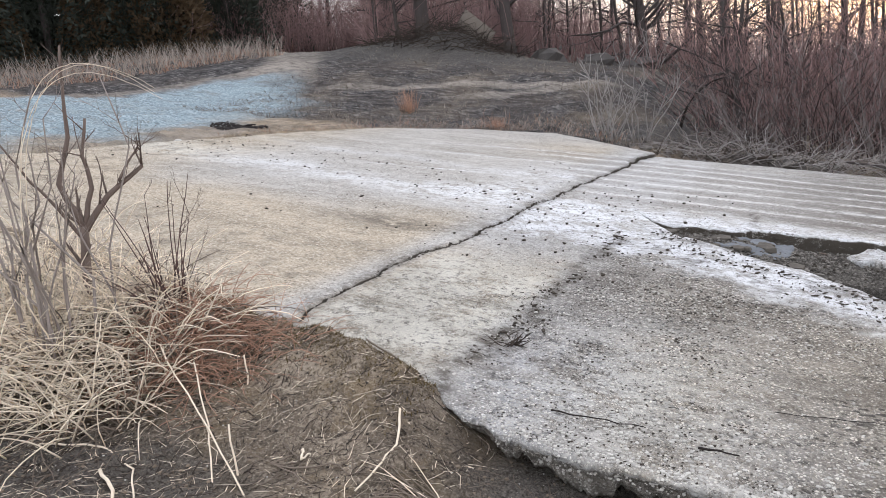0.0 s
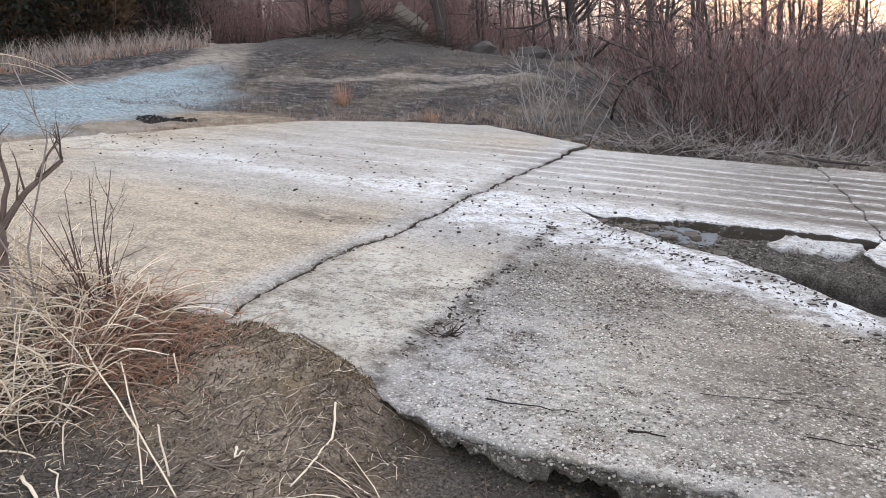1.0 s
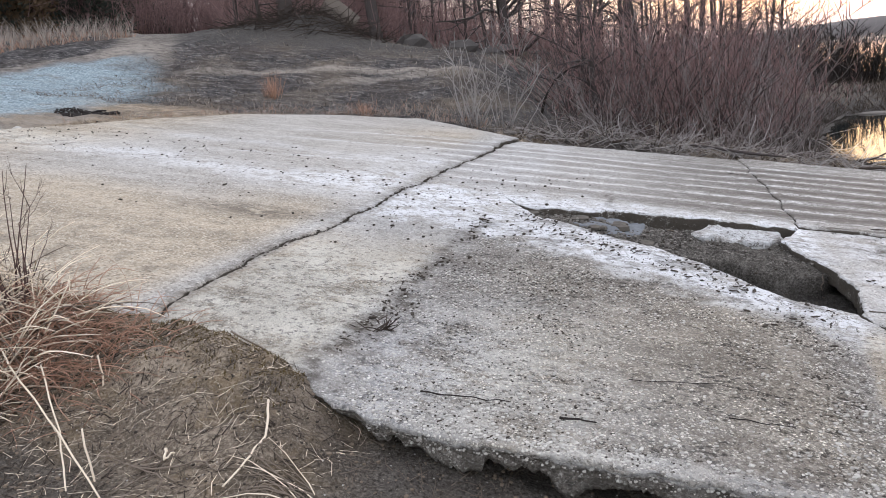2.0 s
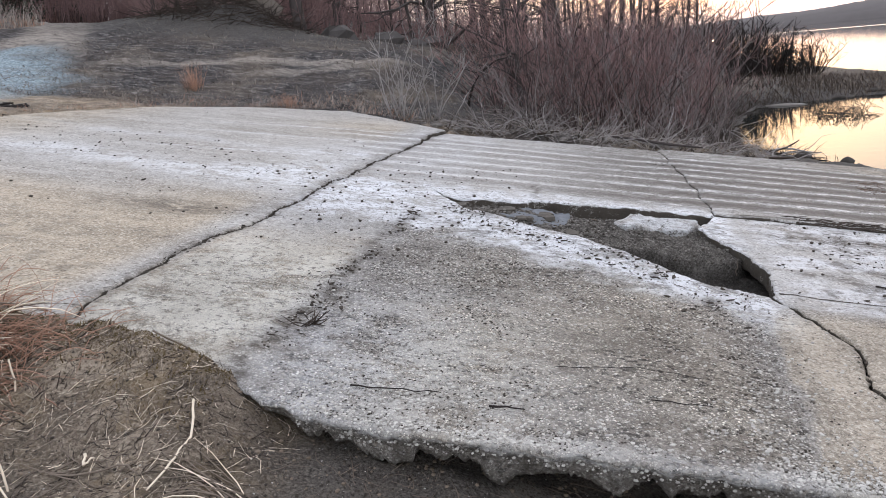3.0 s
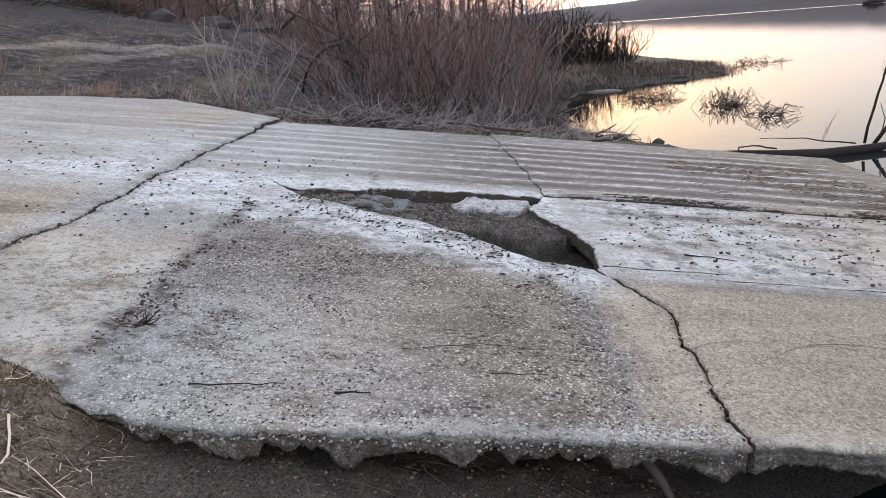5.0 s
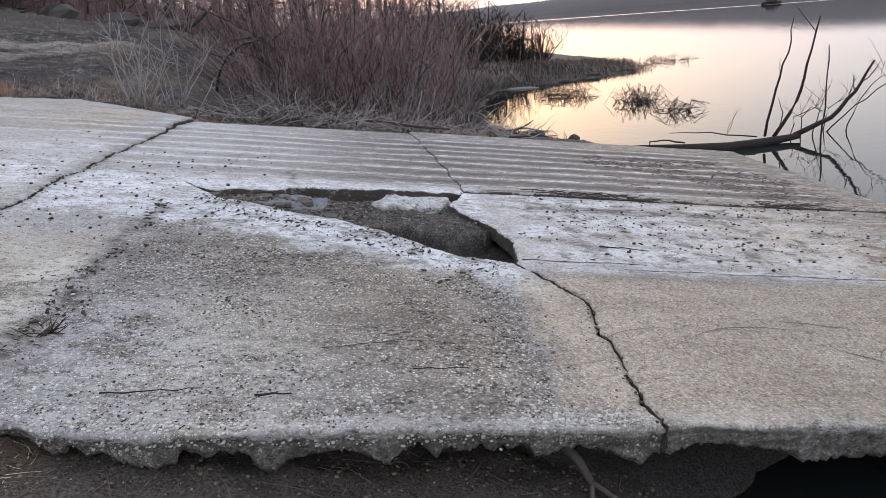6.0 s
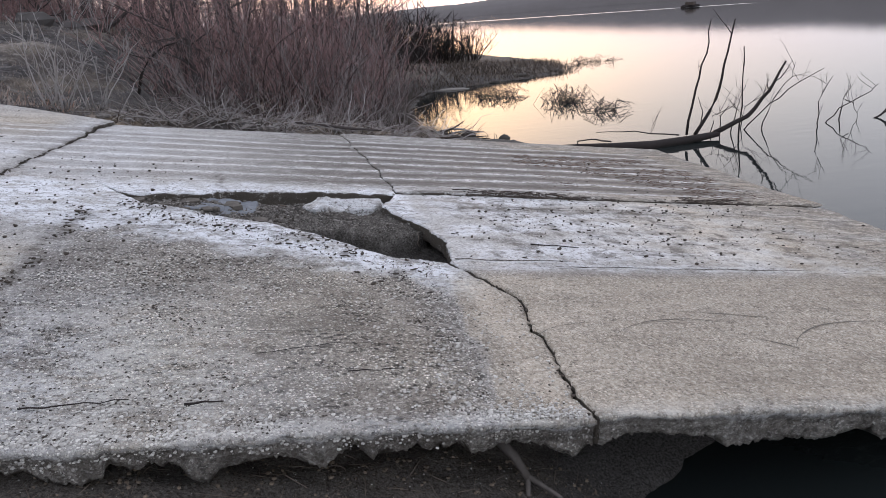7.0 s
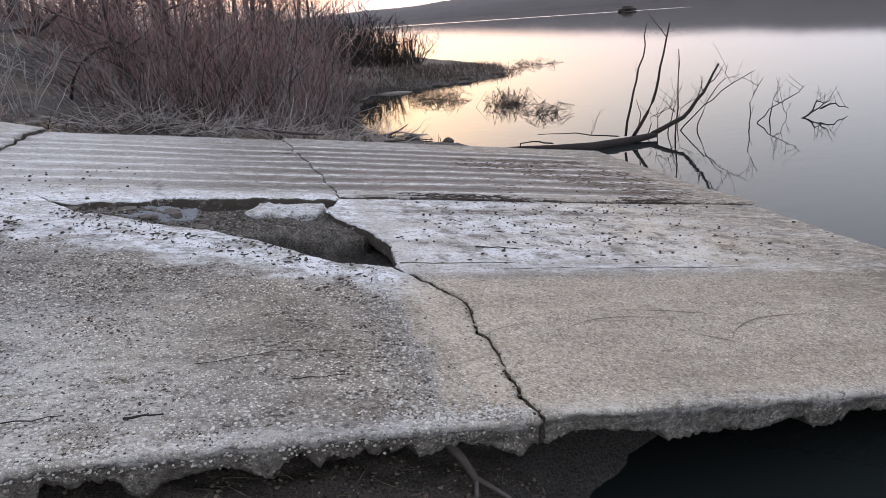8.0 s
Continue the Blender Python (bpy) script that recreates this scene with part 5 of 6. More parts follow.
for _ in range(620):
    a, q = rng.uniform(0, 6.28), rng.random() ** 0.5
    x, y = -10.6 + 2.6 * q * math.cos(a), 20.5 + 1.0 * q * math.sin(a)
    z = on_ground(x, y) + 0.35 * (1 - q ** 1.5) * rng.random()
    g.tube(wander(rng, (x, y, z), (rng.gauss(0, 1), rng.gauss(0, 1), rng.gauss(0.1, 0.4)), rng.uniform(0.4, 1.2), 3, 0.15), [0.014, 0.011, 0.008, 0.004], 3)
tagged(part("brush", g, M_BRUSH, pile), kind="stuff")
board = thing("leaning_board", "grey board leaning on the brush heap", "board", (-9.55, 20.9, on_ground(-9.55, 20.9) + 0.38))
g = Geo(False)
g.tube([(-0.45, 0, 0.35), (0.45, 0, -0.45)], [0.30, 0.30], 4)
g.v = [Vector((v[0], v[1] * 0.12, v[2])) for v in g.v]
part("plank", g, M_PLANK, board)

rocks = [("boulder", -7.75, 21.9, 0.95, 0.5, 0.5, "large grey boulder under the trees"), ("boulder", -6.0, 21.2, 0.62, 0.4, 0.42, "tilted grey boulder under the trees"), ("boulder", -5.05, 21.8, 0.6, 0.45, 0.38, "grey boulder beside a thick trunk"),
         ("boulder", -9.3, 22.9, 0.4, 0.35, 0.28, "small boulder beside a trunk"), ("boulder", -3.95, 13.9, 0.45, 0.2, 0.12, "pale half-buried boulder behind the pale shrub"),
         ("shore_rock", 3.2, 15.75, 0.16, 0.14, 0.09, "round wet stone at the waterline"), ("shore_rock", 3.66, 15.2, 0.22, 0.16, 0.12, "round wet stone at the waterline"),
         ("shore_rock", 4.26, 14.55, 0.15, 0.12, 0.11, "round wet stone at the waterline"), ("shore_rock", 2.95, 16.2, 0.15, 0.12, 0.08, "small wet stone at the waterline"),
         ("flat_stone", 5.7, 26.05, 0.8, 0.28, 0.07, "pale flat stone at the lake's edge"), ("shore_rock", 7.6, 27.2, 0.3, 0.2, 0.09, "dark wet rock at the point"), ("shore_rock", 8.9, 28.0, 0.35, 0.2, 0.08, "flat dark rock at the point"), ("shore_rock", 10.7, 29.2, 0.35, 0.2, 0.09, "flat dark rock at the point")]
for k in range(20):
    x, y = rng.uniform(-3.4, 1.4), rng.uniform(12.15, 13.0)
    s = rng.uniform(0.03, 0.09)
    rocks.append(("stone", x, y, s * 1.5, s, s * 0.7, "pale broken stone in the litter beside the slab"))
for k, (name, x, y, a, b, c, label) in enumerate(rocks):
    g = Geo()
    g.smooth = name not in ("boulder", "stone")
    g.stone((0, 0, c * (0.1 if name == "boulder" else 0.35)), a, b, c, random.Random(k), 7, 5)
    if name == "boulder":
        crag = random.Random(k + 40)
        g.v = [Vector((v[0] * crag.uniform(0.85, 1.2), v[1] * crag.uniform(0.85, 1.2), min(v[2] * crag.uniform(0.7, 1.25), c * 0.8))) for v in g.v]
    ob = part(name, g, M_WET_STONE if name == "shore_rock" else M_BOULDER if name == "boulder" else M_STONE)
    ob.location = (x, y, max(on_ground(x, y), -0.03))
    tagged(ob, label, "stone", "stones" if name == "stone" else "rocks")

# the charred remains of a fire on the lot
fire = thing("fire_remains", "black charred remains of a fire on the gravel", "fire pit")
g, h = Geo(False), Geo()
for _ in range(380):
    a, q = rng.uniform(0, 6.28), rng.random() ** 0.5
    x, y = -9.65 + 0.6 * q * math.cos(a), 10.4 + 0.36 * q * math.sin(a)
    g.stone((x, y, on_ground(x, y) + 0.008), 0.03, 0.024, 0.014, rng, 5, 3)
for _ in range(3):
    a = rng.uniform(0, 6.28)
    x, y = -9.65 + 0.35 * math.cos(a), 10.4 + 0.2 * math.sin(a)
    h.tube(wander(rng, (x, y, on_ground(x, y) + 0.05), (math.cos(a + 2), math.sin(a + 2), 0.05), 0.22, 2, 0.03), [0.014, 0.012, 0.008], 5)
tagged(part("ash", g, M_DARK_TWIG, fire), kind="stuff")
tagged(part("charcoal", h, M_DARK_TWIG, fire), kind="stuff")
st = thing("painted_stone", "small pale ochre stone on the lot's edge", "stone", (-9.15, 8.45, on_ground(-9.15, 8.45) + 0.02))
g = Geo()
g.stone((0, 0, 0.03), 0.13, 0.07, 0.05, random.Random(2), 7, 4)
part("stone", g, M_PEBBLE, st)


# ---- in the water ----
def branch(name, pts, r0, r1, parent, seed, twigs=0):
    g = Geo()
    rng = random.Random(seed)
    dense = []
    for a, b in zip(pts, pts[1:]):
        a, b = Vector(a), Vector(b)
        for k in range(3):
            dense.append(a.lerp(b, k / 3) + Vector((rng.gauss(0, 0.012), rng.gauss(0, 0.012), rng.gauss(0, 0.012))))
    dense.append(Vector(pts[-1]))
    n = len(dense)
    g.tube(dense, [r0 + (r1 - r0) * i / (n - 1) for i in range(n)], 6)
    limb = part(name, g, M_DARK_TWIG, parent)
    for _ in range(twigs):
        t = Geo()
        i = rng.randint(n // 3, n - 2)
        twiggy(rng, t, dense[i], (rng.gauss(0, 0.6), rng.gauss(0, 0.6), 0.8), rng.uniform(0.25, 0.65), max(r1 * 0.8, 0.005), 1, 3, 0.6)
        part("twig", t, M_DARK_TWIG, limb)
    return limb


log = thing("fallen_tree", "dark fallen tree with bare upright branches lying in the water", "fallen tree")
g = Geo()
trunk = [(4.75, 12.85, 0.08), (5.1, 12.62, 0.075), (5.6, 12.35, 0.045), (6.3, 12.15, 0.035), (7.0, 12.2, 0.05), (7.7, 12.3, 0.09)]
g.tube(trunk, [0.035, 0.06, 0.09, 0.095, 0.08, 0.052], 10)
part("trunk", g, M_DARK_TWIG, log)
branch("limb", [(7.6, 12.3, 0.10), (8.28, 12.3, 0.36), (8.70, 12.3, 0.76), (9.01, 12.3, 1.28)], 0.05, 0.018, log, 1, 3)
branch("limb", [(6.97, 12.2, 0.15), (7.2, 12.25, 0.96), (7.43, 12.3, 1.55), (7.48, 12.3, 2.12)], 0.024, 0.008, log, 2, 1)
branch("limb", [(7.2, 12.25, 0.13), (7.62, 12.3, 0.72), (7.78, 12.3, 1.32), (7.95, 12.3, 2.10)], 0.034, 0.012, log, 3, 1)
branch("limb", [(8.11, 12.3, -0.1), (8.15, 12.3, 0.87), (8.18, 12.35, 1.61)], 0.016, 0.007, log, 4, 1)
branch("limb", [(7.35, 12.5, -0.1), (7.5, 12.5, 0.5), (7.45, 12.6, 0.75)], 0.012, 0.004, log, 5)
branch("limb", [(8.5, 12.9, -0.1), (8.92, 12.6, 0.47), (9.38, 12.4, 0.86), (9.81, 12.3, 1.08)], 0.015, 0.005, log, 6, 4)
branch("limb", [(7.9, 12.6, -0.1), (8.1, 12.9, 0.3), (8.6, 13.1, 0.55)], 0.012, 0.004, log, 7, 4)
branch("limb", [(8.6, 13.0, -0.1), (8.75, 13.1, 0.4), (9.2, 13.1, 0.6)], 0.011, 0.004, log, 12, 5)
branch("limb", [(8.2, 12.7, -0.1), (8.35, 12.75, 0.45), (8.55, 12.8, 0.85)], 0.012, 0.005, log, 13, 4)
branch("limb", [(8.9, 12.8, -0.1), (9.1, 12.8, 0.5), (9.45, 12.7, 0.95), (9.5, 12.7, 1.2)], 0.012, 0.004, log, 14, 3)
branch("limb", [(7.75, 12.7, -0.1), (7.85, 12.7, 0.35), (8.15, 12.7, 0.5), (8.4, 12.7, 0.42)], 0.010, 0.004, log, 15, 3)
branch("limb", [(5.6, 12.3, 0.15), (5.35, 12.4, 0.22), (5.05, 12.5, 0.21), (5.0, 12.5, 0.1)], 0.016, 0.008, log, 8)
branch("limb", [(6.9, 12.25, 0.14), (6.2, 12.6, 0.25), (5.6, 13.0, 0.24)], 0.014, 0.006, log, 9, 2)
snag = thing("drowned_branch", "bare branch sticking out of the lake", "branch", group="drowned branches")
for k, pts in enumerate(([(9.8, 12.3, -0.15), (9.72, 12.3, 0.45), (10.01, 12.3, 0.92)], [(10.1, 12.6, -0.1), (10.45, 12.6, 0.25), (10.95, 12.4, 0.54), (11.1, 12.4, 0.67)], [(10.6, 12.8, -0.1), (10.7, 12.8, 0.4), (10.9, 12.8, 0.3), (11.05, 12.8, -0.05)])):
    branch("stem", pts, 0.013, 0.004, snag, 20 + k, 5)
snag = thing("drowned_branch", "thin forked branch lying low in the lake", "branch", group="drowned branches")
for k, pts in enumerate(([(11.1, 12.5, -0.05), (11.6, 12.5, 0.16), (11.85, 12.5, 0.38)], [(11.6, 12.5, 0.16), (11.95, 12.5, 0.22), (12.3, 12.5, 0.08)], [(11.3, 12.5, 0.05), (11.7, 12.7, 0.28), (11.9, 12.7, 0.2)])):
    branch("stem", pts, 0.02, 0.006, snag, 30 + k, 3)


def reed_clump(x, y, rx, ry, h, count, label, seed):
    """Bent dead reeds crossing one another over the water."""
    rng = random.Random(seed)
    ob = thing("reed_clump", label, "reeds", group="reed clumps in the water")
    g = Geo()
    for _ in range(count):
        a, q = rng.uniform(0, 6.28), rng.random() ** 0.6
        p = Vector((x + rx * q * math.cos(a) * 0.8, y + ry * q * math.sin(a), -0.05))
        t = rng.uniform(0, 6.28)
        top = p + Vector((rng.choice((-1, 1)) * rng.uniform(0.03, 0.25), math.sin(t) * 0.2, h * rng.random() ** 1.4))
        end = top + Vector((rng.choice((-1, 1)) * rng.uniform(0.1, 0.42), rng.gauss(0, 0.15), -top.z * rng.uniform(0.3, 1.1)))
        g.tube([p, top, end], [0.008, 0.007, 0.005], 3)
    part("reeds", g, M_DARK_TWIG, ob)
    return ob


reed_clump(6.35, 22.4, 0.95, 0.9, 0.40, 150, "low clump of dark bent reeds in the shallows", 3)
reed_clump(7.45, 19.6, 0.62, 0.6, 0.55, 120, "larger clump of crossed broken reeds in the water", 4)
reed_clump(7.6, 17.2, 0.42, 0.4, 0.42, 55, "sparse broken reeds in the shallows", 5)
reed_clump(13.4, 32.5, 1.8, 1.6, 0.35, 110, "thin reeds off the end of the point", 6)

boat = thing("boat", "small dark pontoon boat far out on the lake", "boat", (86, 152, 0.0))
g = Geo(False)
g.tube([(-2.2, 0, 0.25), (-1.8, 0, 0.3), (1.8, 0, 0.3), (2.2, 0, 0.25)], [0.2, 0.6, 0.6, 0.2], 6)
g.v = [Vector((v[0], v[1], v[2] * 0.7)) for v in g.v]
part("hull", g, M_DARK_TWIG, boat)
g = Geo(False)
g.tube([(0, 0, 0.5), (0, 0, 1.1)], [1.3, 1.2], 4)
part("cabin", g, M_BRUSH, boat)
# the wake's bright sky reflection is painted as a pale base colour
n = Nodes("sky_pale_wake", 0.25, 0.6)
M_WAKE = n.done(n.mix(n.noise(0.6, 4), (0.6, 0.57, 0.55), (0.85, 0.82, 0.80)))
g = Geo()
for k in range(60):
    t = k / 59
    x, y = 93 - 56 * t, 141 + 95 * t
    w = 4.0 + 8.0 * t + 0.8 * noise.noise(Vector((t * 30, 1, 0)))
    g.v += [Vector((x, y - w, 0.03)), Vector((x, y + w, 0.03))]
g.f = [(2 * k, 2 * k + 2, 2 * k + 3, 2 * k + 1) for k in range(59)]
tagged(part("wake", g, M_WAKE), "long wake of the boat, coloured pale for the sky it reflects", "wake", kind="structure")
ridge_pts = [(-300, 700), (40, 560), (140, 520), (260, 500), (420, 400), (560, 250), (640, 60), (680, -300)]


def ridge(name, label, pts, top, seed, material):
    """A wooded hill along a line of (x, y), with a soft uneven crest."""
    rng = random.Random(seed)
    g = Geo()
    n = 420
    xs, ys = zip(*pts)
    k = np.linspace(0, len(pts) - 1, n)
    px, py, ph = np.interp(k, range(len(pts)), xs), np.interp(k, range(len(pts)), ys), np.interp(k, range(len(pts)), top)
    for i in range(n):
        h = ph[i] * (1 + 0.10 * noise.noise(Vector((i * 0.05, seed, 0)))) + 1.0 * abs(noise.noise(Vector((i * 0.7, seed, 2)))) + rng.uniform(0, 0.5)
        b = Vector((px[i], py[i], 0)).normalized()
        p = Vector((px[i], py[i], -1.0))
        g.v += [p, p + b * 4 + Vector((0, 0, 0.35 * h + 1)), p + b * 60 + Vector((0, 0, h + 1)), p + b * 400 + Vector((0, 0, h * 0.4))]
    for i in range(n - 1):
        for r in range(3):
            q = 4 * i + r
            g.f.append((q, q + 4, q + 5, q + 1))
    return tagged(part(name, g, material), label, "hill", kind="structure")


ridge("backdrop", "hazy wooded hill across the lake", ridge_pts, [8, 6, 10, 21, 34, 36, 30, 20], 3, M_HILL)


# ---- the near bank: straw, saplings, sticks and roots ----
def straw_mound(rng):
    x, y = rng.gauss(-3.75, 0.50), rng.gauss(2.45, 0.32)
    if x > -2.85 or y > float(dirt_edge(x)) - 0.22 - 0.1 * (x + 3.2) or y < 1.6:
        return None
    return x, y


rng = random.Random(55)


def straw(name, label, count, spot, length, r, material, seed, lean=0.9, droop=0.35, lift=0.0):
    """Round dry stalks that rise, lean and bend over."""
    rng = random.Random(seed)
    g = Geo()
    k = 0
    while k < count:
        p = spot(rng)
        if not p:
            continue
        k += 1
        x, y = p
        L = length * rng.uniform(0.35, 1.15)
        a = rng.uniform(0, 6.28)
        d = Vector((math.cos(a) * lean * rng.random() + 0.15, math.sin(a) * lean * rng.random() - 0.15, rng.uniform(0.25, 1))).normalized()
        pts = [Vector((x, y, on_ground(x, y) - 0.01 + lift * rng.random()))]
        for _ in range(5):
            d = (d + Vector((rng.gauss(0, 0.14) + math.cos(a) * droop * 0.4, rng.gauss(0, 0.14) + math.sin(a) * droop * 0.4, -droop * rng.random()))).normalized()
            pts.append(pts[-1] + d * L / 5)
        rr = r * rng.uniform(0.6, 1.3)
        g.tube(pts, [rr, rr, rr * 0.9, rr * 0.8, rr * 0.65, rr * 0.4], 3)
    return tagged(part(name, g, material), label, "straw", kind="stuff")


straw("dry_straw", "thick tangle of pale dry straw on the bank", 1300, straw_mound, 0.46, 0.0042, M_STRAW, 101, 0.9, 0.28, 0.12)
def far_straw(rng):
    x, y = rng.gauss(-4.7, 0.45), rng.gauss(2.95, 0.28)
    return (x, y) if -6 < x < -3.9 and y < float(dirt_edge(x)) - 0.02 else None


straw("dry_straw", "shaggy pale dry straw further up the bank", 620, far_straw, 0.50, 0.0034, M_STRAW, 111, 0.8, 0.3, 0.15)
straw("old_straw", "grey-brown matted straw under the pale stalks", 1300, straw_mound, 0.42, 0.0044, M_OLD_STRAW, 102, 1.4, 0.5)


def soil_scatter(rng):
    x, y = rng.uniform(-4.2, -1.35), rng.uniform(1.4, 3.1)
    return (x, y) if y < float(dirt_edge(x)) - 0.02 else None


def hollow_scatter(rng):
    return rng.uniform(-1.5, 1.3), rng.uniform(2.3, 3.5)


def rusty_spot(rng):
    x, y = rng.gauss(-3.05, 0.22), rng.gauss(2.72, 0.2)
    return (x, y) if y < float(dirt_edge(x)) - 0.02 else None


straw("rusty_stalks", "rust-red dead stalks at the edge of the straw", 800, rusty_spot, 0.32, 0.0026, M_RED_STRAW, 107, 1.3, 0.4, 0.05)
def litter(name, label, count, spot, length, r, material, seed):
    """Bits of stalk lying flat, each a little bent."""
    rng = random.Random(seed)
    g, k = Geo(), 0
    while k < count:
        p = spot(rng)
        if not p:
            continue
        k += 1
        a, L = rng.uniform(0, 3.14), length * rng.random() ** 1.8 + 0.015
        b = a + rng.gauss(0, 0.35)
        xs = [(p[0], p[1]), (p[0] + L * 0.5 * math.cos(a), p[1] + L * 0.5 * math.sin(a)), (p[0] + L * 0.5 * (math.cos(a) + math.cos(b)), p[1] + L * 0.5 * (math.sin(a) + math.sin(b)))]
        rr_ = r * rng.uniform(0.5, 1.4)
        g.tube([(x, y, on_ground(x, y) + rr_ * 0.6 + 0.004 * rng.random()) for x, y in xs], [rr_, rr_, rr_ * 0.6], 3)
    return tagged(part(name, g, material), label, "straw", kind="stuff")


def ramp_bits(name, label, count, x0, x1, y0, y1, length, r, material, seed):
    """Bits of stalk and leaf lying on the ramp."""
    rng = random.Random(seed)
    g, k = Geo(), 0
    while k < count:
        x, y = rng.uniform(x0, x1), rng.uniform(y0, y1)
        if float(bumps(x, y, 0.9, 77)) + 0.35 * rng.random() < 0.1:
            continue
        k += 1
        a, L = rng.gauss(0, 0.5), length * rng.random() ** 1.6 + 0.02
        p = [(x + L * t * math.cos(a), y + L * t * math.sin(a)) for t in (0, 0.5, 1)]
        g.tube([(u, v, float(ramp_z(u)) + 0.03 + 0.006 * rng.random()) for u, v in p], [r, r * rng.uniform(0.8, 1.5), r * 0.5], 3)
    return tagged(part(name, g, material), label, "litter", kind="stuff")


ramp_bits("washed_litter", "brown washed-up stalks and leaves on the grooved slab", 800, 3.0, 5.7, 7.65, 10.6, 0.16, 0.003, M_LEAF, 121)
ramp_bits("washed_litter", "dark washed-up stalks along the cross joint", 260, 1.2, 5.2, 7.45, 7.75, 0.2, 0.004, M_BRUSH, 122)
litter("straw_bits", "short grey bits of straw lying on the soil", 3800, soil_scatter, 0.11, 0.0017, M_OLD_STRAW, 103)
litter("pale_bits", "pale bits of straw lying on the soil", 1500, soil_scatter, 0.15, 0.0015, M_STRAW, 104)
litter("dark_bits", "dark bits of twig lying on the soil", 1800, soil_scatter, 0.09, 0.002, M_BRUSH, 108)
litter("hollow_bits", "dead stalks in the hollow under the slab", 380, hollow_scatter, 0.28, 0.002, M_OLD_STRAW, 105)
straw("hollow_stalks", "thin dead stalks standing in the hollow under the slab", 30, hollow_scatter, 0.22, 0.0016, M_OLD_STRAW, 109, 1.2, 0.4)


def moss_spot(rng):
    x = rng.uniform(-4.0, -1.7)
    y = float(dirt_edge(x)) - abs(rng.gauss(0, 0.22))
    return x, y


n = Nodes("dry_moss", 0.95, 0.1)
M_MOSS = n.done(n.mix(n.noise(9, 5), (0.07, 0.052, 0.02), (0.20, 0.145, 0.06)))
grass("mossy_turf", "low ochre-brown moss on the edge of the soil", 5200, moss_spot, 0.028, 0.003, M_MOSS, 106, 2, 1.2, 0.004)


def sapling(name, label, stems, seed, material=M_SAPLING, twigs=5):
    """A young leafless shrub from its main stems, each a line of points and two radii."""
    ob = thing(name, label, "sapling")
    for k, (pts, r0, r1) in enumerate(stems):
        g, rng = Geo(), random.Random(seed + k)
        dense = []
        for a, b in zip(pts, pts[1:]):
            for q in range(3):
                dense.append(Vector(a).lerp(Vector(b), q / 3) + Vector((rng.gauss(0, 0.003), rng.gauss(0, 0.003), 0)))
        dense.append(Vector(pts[-1]))
        m = len(dense)
        g.tube(dense, [r0 + (r1 - r0) * i / (m - 1) for i in range(m)], 7)
        for _ in range(twigs):
            i = rng.randint(m // 3, m - 1)
            twiggy(rng, g, dense[i], (rng.gauss(0, 0.7), rng.gauss(0, 0.7), 0.8), rng.uniform(0.08, 0.3), max(r1 * 0.7, 0.0022), 1, 3, 0.6)
        part("stem", g, material, ob)
    return ob


sapling("sapling", "forked grey-brown sapling with stubby leafless branches", [
    ([(-4.1, 2.86, 1.45), (-4.09, 2.88, 1.8), (-4.07, 2.91, 2.08)], 0.031, 0.026),
    ([(-4.07, 2.91, 2.06), (-4.12, 2.84, 2.35), (-4.06, 2.92, 2.62), (-4.05, 2.93, 2.85), (-4.03, 2.96, 3.15)], 0.020, 0.006),
    ([(-4.07, 2.91, 2.06), (-4.02, 2.98, 2.3), (-4.03, 2.97, 2.5), (-4.0, 3.01, 2.72)], 0.018, 0.008),
    ([(-4.07, 2.91, 2.05), (-3.97, 3.04, 2.24), (-3.83, 3.22, 2.40)], 0.023, 0.013),
    ([(-3.92, 3.1, 2.32), (-3.88, 3.15, 2.42), (-3.83, 3.22, 2.53)], 0.010, 0.005),
    ([(-4.08, 2.9, 2.0), (-4.13, 2.81, 2.2), (-4.2, 2.72, 2.38), (-4.26, 2.62, 2.62)], 0.013, 0.005)], 200)
red = []
rr = random.Random(9)
for k in range(24):
    a = rr.uniform(-1.2, 1.1)
    L = rr.uniform(0.35, 0.82)
    b = (-3.33 + rr.uniform(-0.12, 0.12), 2.84 + rr.uniform(-0.06, 0.06), 1.52)
    tip = (b[0] + L * 0.62 * math.sin(a) * 0.9, b[1] + L * 0.62 * math.sin(a) * 0.7, 1.62 + L * math.cos(a))
    red.append(([b, ((b[0] * 0.45 + tip[0] * 0.55), (b[1] * 0.45 + tip[1] * 0.55), b[2] * 0.42 + tip[2] * 0.58), tip], 0.0045, 0.0016))
n = Nodes("purple_brown_twig", 0.6, 0.3)
M_RED_TWIG = n.done(n.mix(n.noise(14, 4), (0.06, 0.035, 0.034), (0.15, 0.09, 0.075)))
sapling("twig_shrub", "small shrub of thin purple-brown twigs in the straw", red, 300, M_RED_TWIG, 1)
stems = []
for k in range(20):
    bx, by = -3.8 + rr.uniform(-0.4, 0.28), 2.46 + rr.uniform(-0.2, 0.2)
    h = rr.uniform(0.9, 1.65)
    tx, ty = bx + rr.gauss(0.0, 0.16), by + rr.gauss(0, 0.12)
    stems.append(([(bx, by, 1.25), (bx + rr.gauss(0, 0.06), by + rr.gauss(0, 0.05), 1.35 + h * 0.4), (tx, ty, 1.35 + h * 0.75), (tx + rr.gauss(0, 0.1), ty, 1.35 + h)], rr.uniform(0.006, 0.012), 0.0032))
sapling("weed_stalks", "tall pale grey weed stalks with fine twigs on the bank", stems, 400, M_WEED, 6)
arcs = []
